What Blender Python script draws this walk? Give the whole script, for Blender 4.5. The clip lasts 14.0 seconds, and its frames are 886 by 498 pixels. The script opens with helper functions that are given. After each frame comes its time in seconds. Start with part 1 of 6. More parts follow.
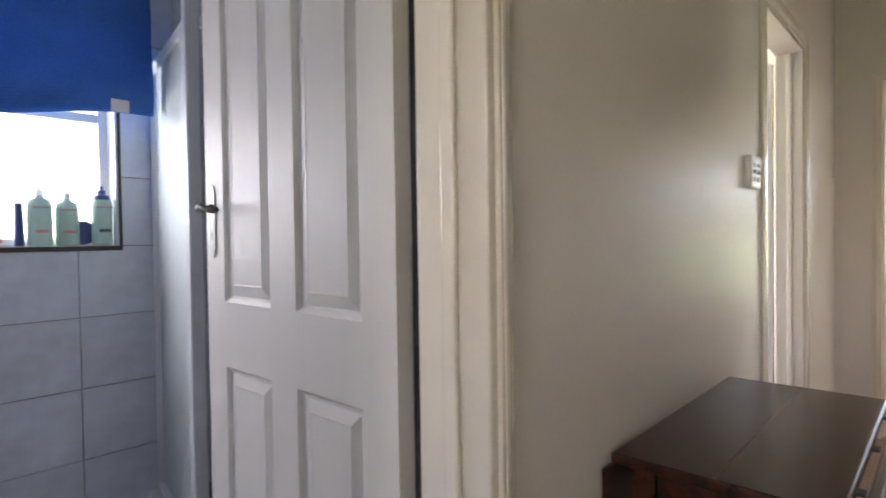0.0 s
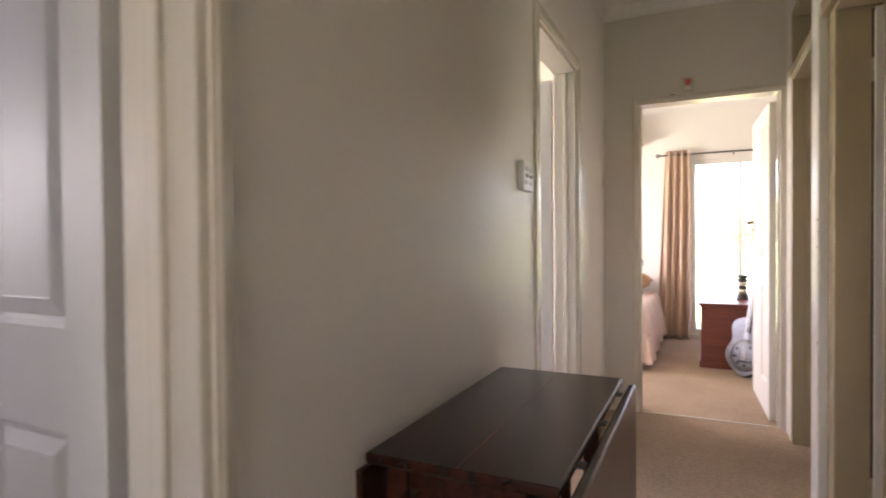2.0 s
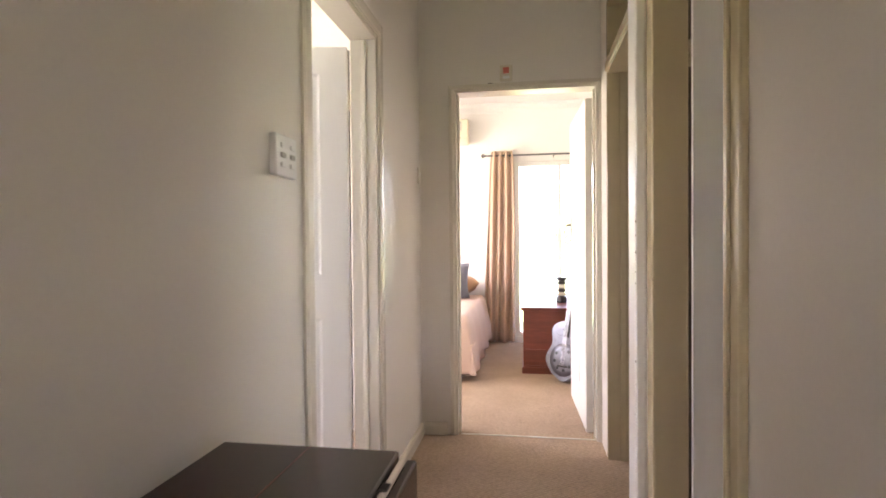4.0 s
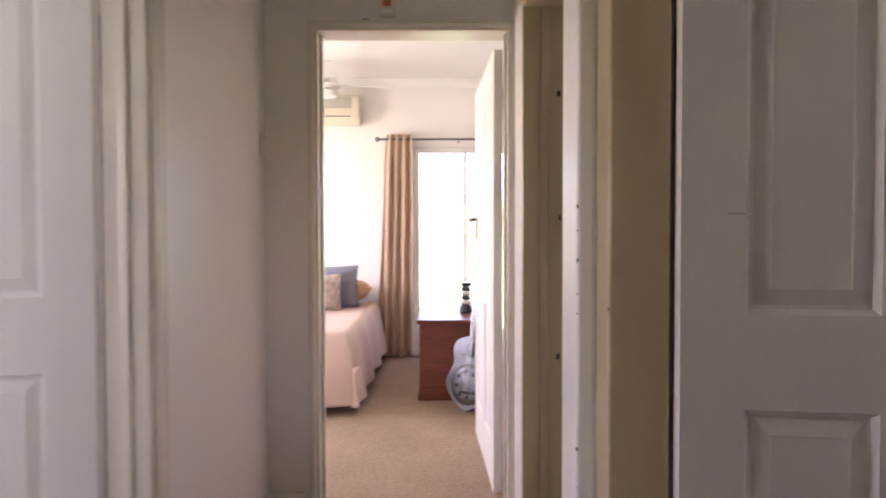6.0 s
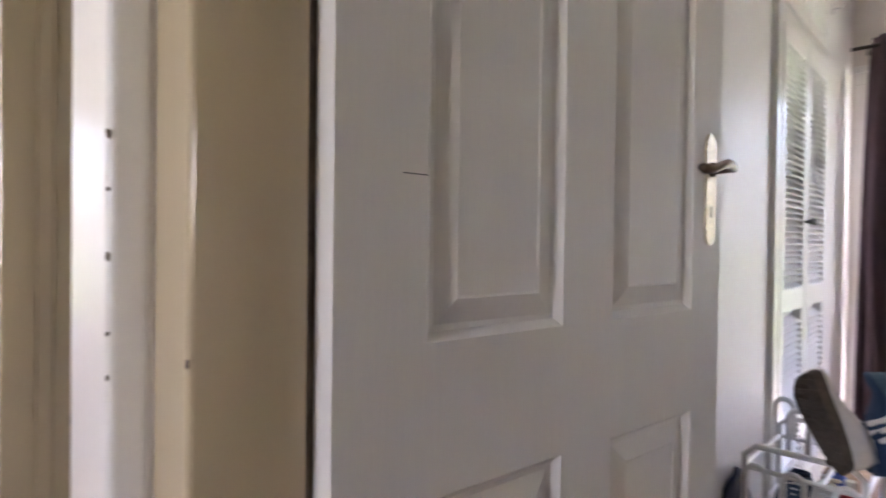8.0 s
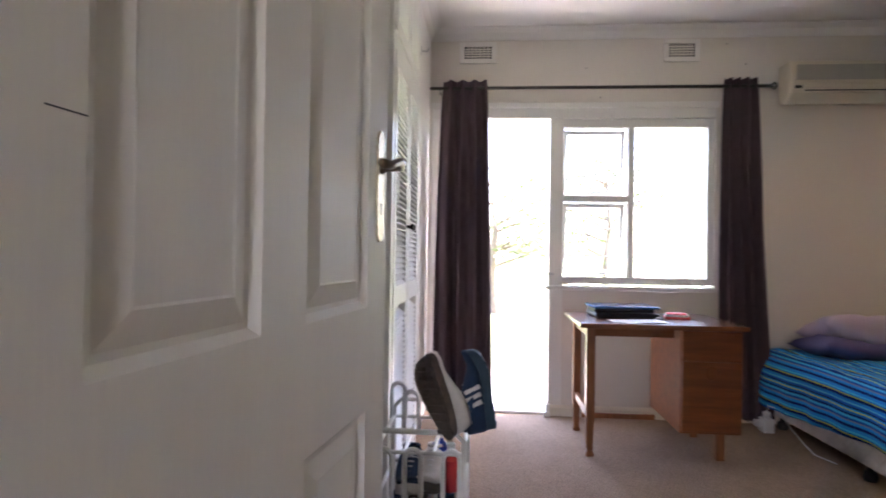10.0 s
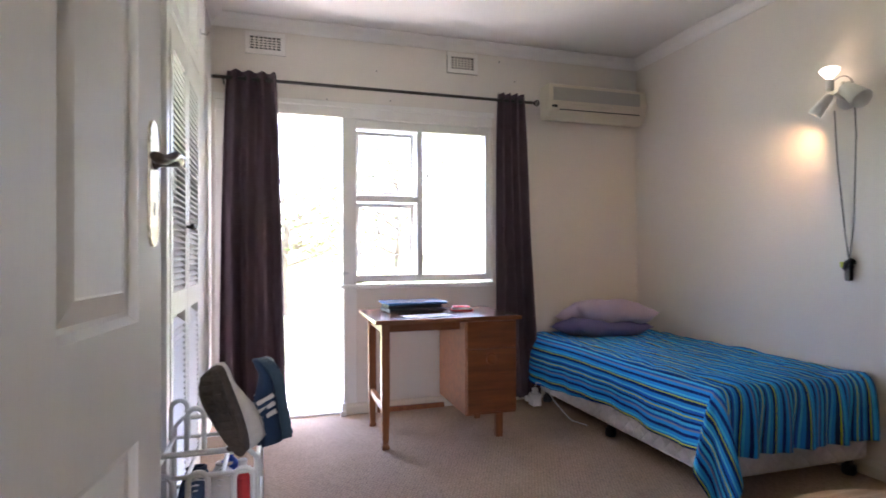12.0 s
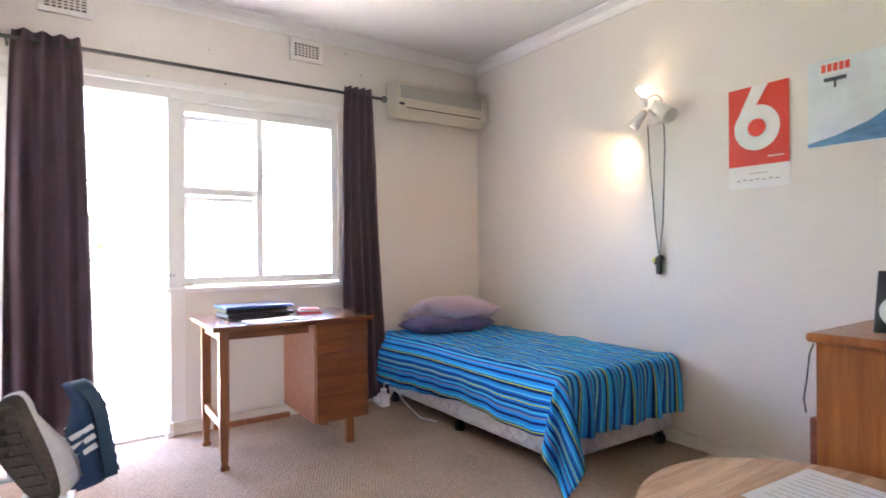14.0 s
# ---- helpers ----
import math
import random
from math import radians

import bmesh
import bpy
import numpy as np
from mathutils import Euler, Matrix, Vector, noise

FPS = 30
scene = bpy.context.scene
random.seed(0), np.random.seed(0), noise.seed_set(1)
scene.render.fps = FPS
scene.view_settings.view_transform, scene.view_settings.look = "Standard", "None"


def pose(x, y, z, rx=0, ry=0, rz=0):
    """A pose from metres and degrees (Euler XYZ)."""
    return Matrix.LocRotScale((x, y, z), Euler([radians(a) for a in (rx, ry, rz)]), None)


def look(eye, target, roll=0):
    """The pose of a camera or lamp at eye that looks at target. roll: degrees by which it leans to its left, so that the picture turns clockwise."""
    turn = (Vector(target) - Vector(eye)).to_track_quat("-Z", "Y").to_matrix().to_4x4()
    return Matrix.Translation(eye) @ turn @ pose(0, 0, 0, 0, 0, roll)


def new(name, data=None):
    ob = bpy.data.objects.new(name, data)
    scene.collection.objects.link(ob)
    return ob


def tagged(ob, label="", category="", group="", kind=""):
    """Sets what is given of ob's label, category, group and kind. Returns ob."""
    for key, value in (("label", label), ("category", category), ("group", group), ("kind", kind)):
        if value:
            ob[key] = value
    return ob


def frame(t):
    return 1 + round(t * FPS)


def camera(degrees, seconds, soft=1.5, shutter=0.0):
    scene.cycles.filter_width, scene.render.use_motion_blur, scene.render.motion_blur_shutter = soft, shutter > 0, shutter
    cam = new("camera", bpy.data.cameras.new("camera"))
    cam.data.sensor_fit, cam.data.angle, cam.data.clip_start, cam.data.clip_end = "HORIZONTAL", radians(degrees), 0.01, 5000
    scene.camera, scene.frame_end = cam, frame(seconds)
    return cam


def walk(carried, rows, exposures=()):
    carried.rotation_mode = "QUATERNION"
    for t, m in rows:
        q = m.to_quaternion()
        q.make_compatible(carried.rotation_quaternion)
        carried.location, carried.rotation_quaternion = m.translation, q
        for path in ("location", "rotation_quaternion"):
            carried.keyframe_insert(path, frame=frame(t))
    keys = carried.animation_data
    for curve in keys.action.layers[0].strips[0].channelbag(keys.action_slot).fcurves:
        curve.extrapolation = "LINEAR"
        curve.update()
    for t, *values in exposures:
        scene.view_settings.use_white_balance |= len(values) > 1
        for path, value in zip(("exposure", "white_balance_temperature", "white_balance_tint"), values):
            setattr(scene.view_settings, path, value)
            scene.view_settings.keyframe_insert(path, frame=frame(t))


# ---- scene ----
cam = camera(77.9, 14.0, 1.7, 0.5)
# t, x, y, z, yaw, pitch, roll
ROWS = [
    (0, 0.005, 0.028, 1.190, -47.127, -1.060, 0.800),
    (0.5, 0.013, -0.004, 1.175, -51.170, -0.716, 0.900),
    (1, 0.009, -0.030, 1.175, -55.022, -0.860, 0.700),
    (1.5, 0.028, -0.055, 1.170, -59.380, -0.860, 0.600),
    (2, 0.139, -0.067, 1.169, -64.588, -0.917, 0.500),
    (2.5, 0.267, -0.055, 1.184, -70.577, -0.917, 0.600),
    (3, 0.405, -0.067, 1.174, -75.609, -0.888, 0.500),
    (5.5, 1.433, -0.189, 1.193, -85.812, -1.261, 0.400),
    (6, 1.668, -0.205, 1.177, -90.172, -1.232, 0.100),
    (6.5, 1.845, -0.231, 1.168, -99.877, -1.060, -0.200),
    (7, 2.010, -0.301, 1.149, -111.535, -1.089, -0.300),
    (7.5, 2.137, -0.343, 1.149, -123.229, -0.716, -0.600),
    (8, 2.228, -0.345, 1.145, -135.324, -0.602, -0.700),
    (8.6, 2.323, -0.346, 1.135, -151.001, 0.229, -0.500),
    (9, 2.362, -0.393, 1.129, -159.273, 0.115, -0.800),
    (11.5, 2.395, -0.410, 1.134, -192.709, 0.458, 0.200),
    (12, 2.392, -0.416, 1.136, -196.922, 0.372, 0.200),
    (12.5, 2.388, -0.436, 1.134, -200.982, 0.258, 0.300),
    (13, 2.412, -0.484, 1.139, -205.895, 0.228, 0.414),
    (13.5, 2.455, -0.541, 1.131, -210.939, 0.292, 0.365),
    (14, 2.449, -0.553, 1.132, -214.275, 0.177, 0.453),
]
walk(cam, [(t, pose(x, y, z, 90 + pitch, roll, yaw)) for t, x, y, z, yaw, pitch, roll in ROWS], [(0.0, 4.4, 6700, 23), (1.0, 4.3, 7100, 25), (2.0, 4.2, 7000, 28), (3.0, 4.85, 7000, 26), (5.5, 4.1, 6800, 31), (6.5, 4.05, 6500, 36), (7.2, 4.45, 6300, 33), (8.5, 4.6, 6200, 27), (9.2, 4.5, 6300, 27), (11.3, 4.32, 6200, 26), (12.5, 5.0, 6100, 26), (14.0, 5.5, 6100, 26)])
# ---------------------------------------------------------------- world, sun, lamps, exposure
world = bpy.data.worlds.new("sky")
scene.world = world
world.use_nodes = True
wn = world.node_tree.nodes
sky = wn.new("ShaderNodeTexSky")
sky.sky_type = "NISHITA"
sky.sun_disc = False
sky.sun_elevation = radians(53)
sky.sun_rotation = radians(261)
sky.air_density, sky.dust_density, sky.ozone_density = 1.0, 3.0, 0.6
world.node_tree.links.new(sky.outputs[0], wn["Background"].inputs[0])
wn["Background"].inputs[1].default_value = 0.15

sun = new("sun", bpy.data.lights.new("sun", "SUN"))
sun.data.energy, sun.data.angle, sun.data.color = 5.0, radians(2.0), (1.0, 0.95, 0.88)
sun.matrix_world = look((-9, -1.5, 12), (0, 0, 0))


def window_light(x, y, z, width, height, turn, watts, colour=(1.0, 0.97, 0.93)):
    """Area lamp that stands in for skylight in a window's opening."""
    lamp = new("window_light", bpy.data.lights.new("window_light", "AREA"))
    lamp.data.shape, lamp.data.size, lamp.data.size_y = "RECTANGLE", width, height
    lamp.data.energy, lamp.data.color = watts, colour
    lamp.matrix_world = pose(x, y, z, 90, 0, turn)
    return lamp


# The next two light unseen windows, added to brighten rooms and passage.
window_light(3.0, 2.8, 1.5, 1.2, 1.2, 180, 2.3)
window_light(5.65, 2.8, 1.5, 1.9, 1.2, 180, 4.6)
window_light(0.22, 2.848, 1.65, 1.05, 0.88, 180, 1.9, (0.97, 0.97, 1.0))


# ---------------------------------------------------------------- materials
def material(name, colour, rough=0.6, metal=0.0, grain=60.0, vary=0.08, blotch=1.5, bump=0.1, stretch=(1, 1, 1), emit=0.0, spec=0.5, dist=0.002):
    """A surface with fine grain, broad blotches and a fine relief."""
    m = bpy.data.materials.new(name)
    m.use_nodes = True
    nt = m.node_tree
    b = nt.nodes["Principled BSDF"]
    tc = nt.nodes.new("ShaderNodeTexCoord")
    mp = nt.nodes.new("ShaderNodeMapping")
    mp.inputs["Scale"].default_value = stretch
    nt.links.new(tc.outputs["Object"], mp.inputs[0])
    fine = nt.nodes.new("ShaderNodeTexNoise")
    fine.inputs["Scale"].default_value, fine.inputs["Detail"].default_value = grain, 6
    wide = nt.nodes.new("ShaderNodeTexNoise")
    wide.inputs["Scale"].default_value, wide.inputs["Detail"].default_value = blotch, 4
    nt.links.new(mp.outputs[0], fine.inputs[0])
    nt.links.new(mp.outputs[0], wide.inputs[0])
    mix = nt.nodes.new("ShaderNodeMath")
    mix.operation = "ADD"
    nt.links.new(fine.outputs[0], mix.inputs[0])
    nt.links.new(wide.outputs[0], mix.inputs[1])
    ramp = nt.nodes.new("ShaderNodeMapRange")
    ramp.inputs[1].default_value, ramp.inputs[2].default_value = 0.6, 1.4
    ramp.inputs[3].default_value, ramp.inputs[4].default_value = 1 - vary, 1 + vary
    nt.links.new(mix.outputs[0], ramp.inputs[0])
    hsv = nt.nodes.new("ShaderNodeHueSaturation")
    hsv.inputs["Color"].default_value = (*colour, 1)
    nt.links.new(ramp.outputs[0], hsv.inputs["Value"])
    nt.links.new(hsv.outputs[0], b.inputs["Base Color"])
    b.inputs["Roughness"].default_value, b.inputs["Metallic"].default_value = rough, metal
    b.inputs["Specular IOR Level"].default_value = spec
    if bump:
        bp = nt.nodes.new("ShaderNodeBump")
        bp.inputs["Strength"].default_value, bp.inputs["Distance"].default_value = bump, dist
        nt.links.new(fine.outputs[0], bp.inputs["Height"])
        nt.links.new(bp.outputs[0], b.inputs["Normal"])
    if emit:
        b.inputs["Emission Color"].default_value, b.inputs["Emission Strength"].default_value = (*colour, 1), emit
    return m


def wood(name, dark, light, rough=0.35, scale=6.0, axis="X", bump=0.05, spec=0.5):
    """Wood with long streaks along one axis."""
    m = bpy.data.materials.new(name)
    m.use_nodes = True
    nt = m.node_tree
    b = nt.nodes["Principled BSDF"]
    tc = nt.nodes.new("ShaderNodeTexCoord")
    mp = nt.nodes.new("ShaderNodeMapping")
    mp.inputs["Scale"].default_value = {"X": (0.6, 7, 7), "Y": (7, 0.6, 7), "Z": (7, 7, 0.6)}[axis]
    nt.links.new(tc.outputs["Object"], mp.inputs[0])
    n1 = nt.nodes.new("ShaderNodeTexNoise")
    n1.inputs["Scale"].default_value, n1.inputs["Detail"].default_value, n1.inputs["Distortion"].default_value = scale, 8, 0.6
    n2 = nt.nodes.new("ShaderNodeTexNoise")
    n2.inputs["Scale"].default_value, n2.inputs["Detail"].default_value = scale * 7, 5
    nt.links.new(mp.outputs[0], n1.inputs[0])
    nt.links.new(mp.outputs[0], n2.inputs[0])
    add = nt.nodes.new("ShaderNodeMath")
    add.operation = "MULTIPLY_ADD"
    add.inputs[1].default_value = 0.4
    nt.links.new(n2.outputs[0], add.inputs[0])
    nt.links.new(n1.outputs[0], add.inputs[2])
    rnd = nt.nodes.new("ShaderNodeObjectInfo")
    shift = nt.nodes.new("ShaderNodeMath")
    shift.operation = "MULTIPLY_ADD"
    shift.inputs[1].default_value = 0.12
    nt.links.new(rnd.outputs["Random"], shift.inputs[0])
    nt.links.new(add.outputs[0], shift.inputs[2])
    ramp = nt.nodes.new("ShaderNodeValToRGB")
    ramp.color_ramp.elements[0].position, ramp.color_ramp.elements[1].position = 0.5, 0.98
    ramp.color_ramp.elements[0].color, ramp.color_ramp.elements[1].color = (*dark, 1), (*light, 1)
    nt.links.new(shift.outputs[0], ramp.inputs[0])
    nt.links.new(ramp.outputs[0], b.inputs["Base Color"])
    b.inputs["Roughness"].default_value, b.inputs["Specular IOR Level"].default_value = rough, spec
    bp = nt.nodes.new("ShaderNodeBump")
    bp.inputs["Strength"].default_value, bp.inputs["Distance"].default_value = bump, 0.001
    nt.links.new(n2.outputs[0], bp.inputs["Height"])
    nt.links.new(bp.outputs[0], b.inputs["Normal"])
    return m


def carpet_material():
    """Looped beige carpet with rows of small knots."""
    m = material("carpet", (0.47, 0.34, 0.245), 0.95, grain=220, vary=0.22, blotch=2.2, bump=0.0, spec=0.1)
    nt = m.node_tree
    b = nt.nodes["Principled BSDF"]
    tc = nt.nodes.new("ShaderNodeTexCoord")
    mp = nt.nodes.new("ShaderNodeMapping")
    mp.inputs["Rotation"].default_value = (0, 0, radians(38))
    mp.inputs["Scale"].default_value = (1.0, 0.62, 1.0)
    nt.links.new(tc.outputs["Object"], mp.inputs[0])
    v = nt.nodes.new("ShaderNodeTexVoronoi")
    v.inputs["Scale"].default_value, v.inputs["Randomness"].default_value = 75, 0.35
    nt.links.new(mp.outputs[0], v.inputs[0])
    bp = nt.nodes.new("ShaderNodeBump")
    bp.invert = True
    bp.inputs["Strength"].default_value, bp.inputs["Distance"].default_value = 0.9, 0.006
    nt.links.new(v.outputs["Distance"], bp.inputs["Height"])
    nt.links.new(bp.outputs[0], b.inputs["Normal"])
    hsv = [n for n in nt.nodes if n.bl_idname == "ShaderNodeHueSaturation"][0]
    # Colour dims towards each knot's rim: crease shade put into the colour.
    crease_shade = nt.nodes.new("ShaderNodeMapRange")
    crease_shade.inputs[1].default_value, crease_shade.inputs[2].default_value = 0.0, 0.75
    crease_shade.inputs[3].default_value, crease_shade.inputs[4].default_value = 1.12, 0.62
    nt.links.new(v.outputs["Distance"], crease_shade.inputs[0])
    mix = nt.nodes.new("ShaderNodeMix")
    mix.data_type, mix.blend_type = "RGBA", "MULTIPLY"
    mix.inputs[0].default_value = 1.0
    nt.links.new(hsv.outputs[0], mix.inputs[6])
    nt.links.new(crease_shade.outputs[0], mix.inputs[7])
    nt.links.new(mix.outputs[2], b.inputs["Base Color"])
    return m


def stripes_material(name, stops, period, axis=0, rough=0.9):
    """Woven cloth with many coloured stripes of uneven width across one axis of its UV map."""
    m = bpy.data.materials.new(name)
    m.use_nodes = True
    nt = m.node_tree
    b = nt.nodes["Principled BSDF"]
    uv = nt.nodes.new("ShaderNodeUVMap")
    sep = nt.nodes.new("ShaderNodeSeparateXYZ")
    nt.links.new(uv.outputs[0], sep.inputs[0])
    mod = nt.nodes.new("ShaderNodeMath")
    mod.operation = "DIVIDE"
    mod.inputs[1].default_value = period
    nt.links.new(sep.outputs[axis], mod.inputs[0])
    fr = nt.nodes.new("ShaderNodeMath")
    fr.operation = "FRACT"
    nt.links.new(mod.outputs[0], fr.inputs[0])
    ramp = nt.nodes.new("ShaderNodeValToRGB")
    ramp.color_ramp.interpolation = "CONSTANT"
    els = ramp.color_ramp.elements
    while len(els) < len(stops):
        els.new(0.5)
    for e, (p, c) in zip(els, stops):
        e.position, e.color = p, (*c, 1)
    nt.links.new(fr.outputs[0], ramp.inputs[0])
    weave = nt.nodes.new("ShaderNodeTexNoise")
    weave.inputs["Scale"].default_value = 500
    nt.links.new(uv.outputs[0], weave.inputs[0])
    bp = nt.nodes.new("ShaderNodeBump")
    bp.inputs["Strength"].default_value, bp.inputs["Distance"].default_value = 0.5, 0.002
    nt.links.new(weave.outputs[0], bp.inputs["Height"])
    nt.links.new(bp.outputs[0], b.inputs["Normal"])
    hsv = nt.nodes.new("ShaderNodeHueSaturation")
    mr = nt.nodes.new("ShaderNodeMapRange")
    mr.inputs[3].default_value, mr.inputs[4].default_value = 0.75, 1.25
    nt.links.new(weave.outputs[0], mr.inputs[0])
    nt.links.new(mr.outputs[0], hsv.inputs["Value"])
    nt.links.new(ramp.outputs[0], hsv.inputs["Color"])
    nt.links.new(hsv.outputs[0], b.inputs["Base Color"])
    b.inputs["Roughness"].default_value = rough
    b.inputs["Specular IOR Level"].default_value = 0.15
    return m


def glass_material(name, rough=0.0, colour=(1, 1, 1), clear=1.0):
    m = bpy.data.materials.new(name)
    m.use_nodes = True
    b = m.node_tree.nodes["Principled BSDF"]
    b.inputs["Base Color"].default_value = (*colour, 1)
    b.inputs["Transmission Weight"].default_value = clear
    b.inputs["Roughness"].default_value, b.inputs["IOR"].default_value = rough, 1.45
    return m


WALL = material("cream_wall_paint", (0.74, 0.69, 0.625), 0.36, grain=90, vary=0.025, blotch=0.9, bump=0.12, spec=0.4)
WALL_A = material("white_wall_paint", (0.82, 0.79, 0.75), 0.5, grain=90, vary=0.02, blotch=0.9, bump=0.12, spec=0.3)
CEIL = material("ceiling_paint", (0.8, 0.78, 0.75), 0.8, grain=120, vary=0.02, blotch=0.7, bump=0.1)
GLOSS = material("cream_gloss_paint", (0.71, 0.65, 0.55), 0.27, grain=45, vary=0.03, blotch=3, bump=0.004, stretch=(1, 1, 0.2), spec=0.5)
# Yellow gloss, darker than GLOSS: the jambs' shade is put into its colour.
SHADEGLOSS = material("shaded_yellow_gloss", (0.49, 0.40, 0.26), 0.2, grain=12, vary=0.04, blotch=3, bump=0.03, stretch=(1, 1, 0.4), spec=0.5)
DOORPAINT = material("white_door_paint", (0.78, 0.75, 0.70), 0.5, grain=40, vary=0.025, blotch=3, bump=0.1, stretch=(6, 6, 0.35), spec=0.5)
WINPAINT = material("window_paint", (0.8, 0.78, 0.74), 0.3, grain=60, vary=0.03, blotch=4, bump=0.1)
CARPET = carpet_material()
TILE = material("grey_wall_tile", (0.56, 0.60, 0.66), 0.25, grain=14, vary=0.12, blotch=5, bump=0.03)
GROUT = material("grout", (0.25, 0.25, 0.26), 0.9)
FLOORTILE = material("grey_floor_tile", (0.3, 0.32, 0.36), 0.35, grain=14, vary=0.1, blotch=5, bump=0.03)
LEVERBRASS = material("tarnished_brass", (0.12, 0.095, 0.07), 0.35, 1.0, grain=120, vary=0.35, blotch=40, bump=0.3)
BRASS = material("aged_brass", (0.50, 0.44, 0.32), 0.42, 1.0, grain=120, vary=0.35, blotch=40, bump=0.3)
CHROME = material("satin_chrome", (0.55, 0.54, 0.53), 0.28, 1.0, grain=120, vary=0.15, blotch=20, bump=0.1)
PEWTER = material("dull_pewter", (0.26, 0.25, 0.24), 0.38, 1.0, grain=120, vary=0.2, blotch=20, bump=0.15)
DARKMETAL = material("dark_iron", (0.05, 0.045, 0.042), 0.45, 0.6, grain=120, vary=0.2, bump=0.15)
ALU = material("white_aluminium", (0.7, 0.72, 0.74), 0.35, 0.2, grain=60, vary=0.03, bump=0.02)
MAHOGANY = wood("dark_mahogany", (0.017, 0.0048, 0.0026), (0.06, 0.018, 0.009), 0.24, 5, "X", spec=0.4)
REDWOOD = wood("red_stained_wood", (0.11, 0.026, 0.014), (0.22, 0.055, 0.03), 0.35, 5, "Y")
PINE = wood("oiled_pine", (0.15, 0.047, 0.012), (0.29, 0.105, 0.032), 0.38, 5, "Z")
PINEFRONT = wood("reddish_pine_front", (0.125, 0.034, 0.008), (0.24, 0.075, 0.021), 0.35, 4, "X")
ORANGEPINE = wood("orange_varnished_pine", (0.26, 0.075, 0.018), (0.42, 0.15, 0.04), 0.3, 5, "Z")
PINETOP = wood("oiled_pine_top", (0.14, 0.05, 0.02), (0.26, 0.10, 0.045), 0.22, 5, "X")
OAKTOP = wood("pale_oak_veneer", (0.33, 0.15, 0.065), (0.68, 0.45, 0.27), 0.4, 5.0, "X")
CURTAIN = material("brown_purple_curtain", (0.095, 0.064, 0.075), 0.85, grain=300, vary=0.15, blotch=4, bump=0.3, spec=0.2)
CURTAIN_A = material("tan_curtain", (0.53, 0.39, 0.295), 0.85, grain=300, vary=0.12, blotch=4, bump=0.3, spec=0.3)
ACPLASTIC = material("yellowed_plastic", (0.66, 0.6, 0.47), 0.4, grain=80, vary=0.03, bump=0.03)
ACGREY = material("grey_plastic", (0.42, 0.4, 0.35), 0.45, grain=80, vary=0.04, bump=0.03)
WHITEPLASTIC = material("white_plastic", (0.78, 0.77, 0.74), 0.35, grain=80, vary=0.02, bump=0.02)
BLACKPLASTIC = material("black_plastic", (0.015, 0.015, 0.016), 0.35, grain=150, vary=0.2, bump=0.1)
BLUELID = material("blue_gloss_lid", (0.03, 0.12, 0.28), 0.18, grain=150, vary=0.06, bump=0.02)
LILAC = material("lilac_cotton", (0.50, 0.41, 0.51), 0.9, grain=250, vary=0.07, blotch=5, bump=0.3, spec=0.15)
VIOLET = material("violet_cotton", (0.17, 0.15, 0.28), 0.9, grain=250, vary=0.07, blotch=5, bump=0.3, spec=0.15)
BEDBASE = material("quilted_grey_fabric", (0.62, 0.60, 0.60), 0.8, grain=40, vary=0.16, blotch=12, bump=0.5, dist=0.008)
qt = BEDBASE.node_tree
qs = qt.nodes.new("ShaderNodeSeparateXYZ")
qt.links.new([n for n in qt.nodes if n.bl_idname == "ShaderNodeTexCoord"][0].outputs["Object"], qs.inputs[0])


def quilt_math(op, a, b):
    n = qt.nodes.new("ShaderNodeMath")
    n.operation = op
    for k, v in enumerate((a, b)):
        if v is None:
            continue
        if isinstance(v, (int, float)):
            n.inputs[k].default_value = v
        else:
            qt.links.new(v, n.inputs[k])
    return n.outputs[0]


along = quilt_math("ADD", qs.outputs[0], qs.outputs[1])
seams = [quilt_math("ABSOLUTE", quilt_math("SINE", quilt_math("MULTIPLY", quilt_math(op, along, qs.outputs[2]), 36.0), None), None) for op in ("ADD", "SUBTRACT")]
puff = quilt_math("POWER", quilt_math("MULTIPLY", *seams), 0.4)
qb = qt.nodes.new("ShaderNodeBump")
qb.inputs["Strength"].default_value, qb.inputs["Distance"].default_value = 0.8, 0.012
qt.links.new(puff, qb.inputs["Height"])
qt.links.new(qb.outputs[0], qt.nodes["Principled BSDF"].inputs["Normal"])
PINKCLOTH = material("pale_pink_bedspread", (0.66, 0.5, 0.43), 0.85, grain=200, vary=0.06, blotch=4, bump=0.3, spec=0.2)
BROWNCLOTH = material("tan_satin_cloth", (0.5, 0.3, 0.18), 0.6, grain=150, vary=0.1, blotch=5, bump=0.2)
GREYCLOTH = material("slate_grey_cloth", (0.24, 0.25, 0.3), 0.8, grain=200, vary=0.08, blotch=6, bump=0.3)
FLORAL = material("faded_floral_cloth", (0.5, 0.42, 0.36), 0.85, grain=28, vary=0.5, blotch=12, bump=0.2)
TOWEL = material("blue_terry_towel", (0.065, 0.20, 0.56), 0.95, grain=170, vary=0.3, blotch=5, bump=0.9, dist=0.006, spec=0.1)
tn = TOWEL.node_tree
thru = tn.nodes.new("ShaderNodeBsdfTranslucent")
thru.inputs[0].default_value = (0.08, 0.20, 0.50, 1)
blend = tn.nodes.new("ShaderNodeMixShader")
blend.inputs[0].default_value = 0.22
tn.links.new(tn.nodes["Principled BSDF"].outputs[0], blend.inputs[1])
tn.links.new(thru.outputs[0], blend.inputs[2])
tn.links.new(blend.outputs[0], tn.nodes["Material Output"].inputs[0])
LABELWHITE = material("white_label", (0.75, 0.75, 0.72), 0.7, grain=60, vary=0.03)
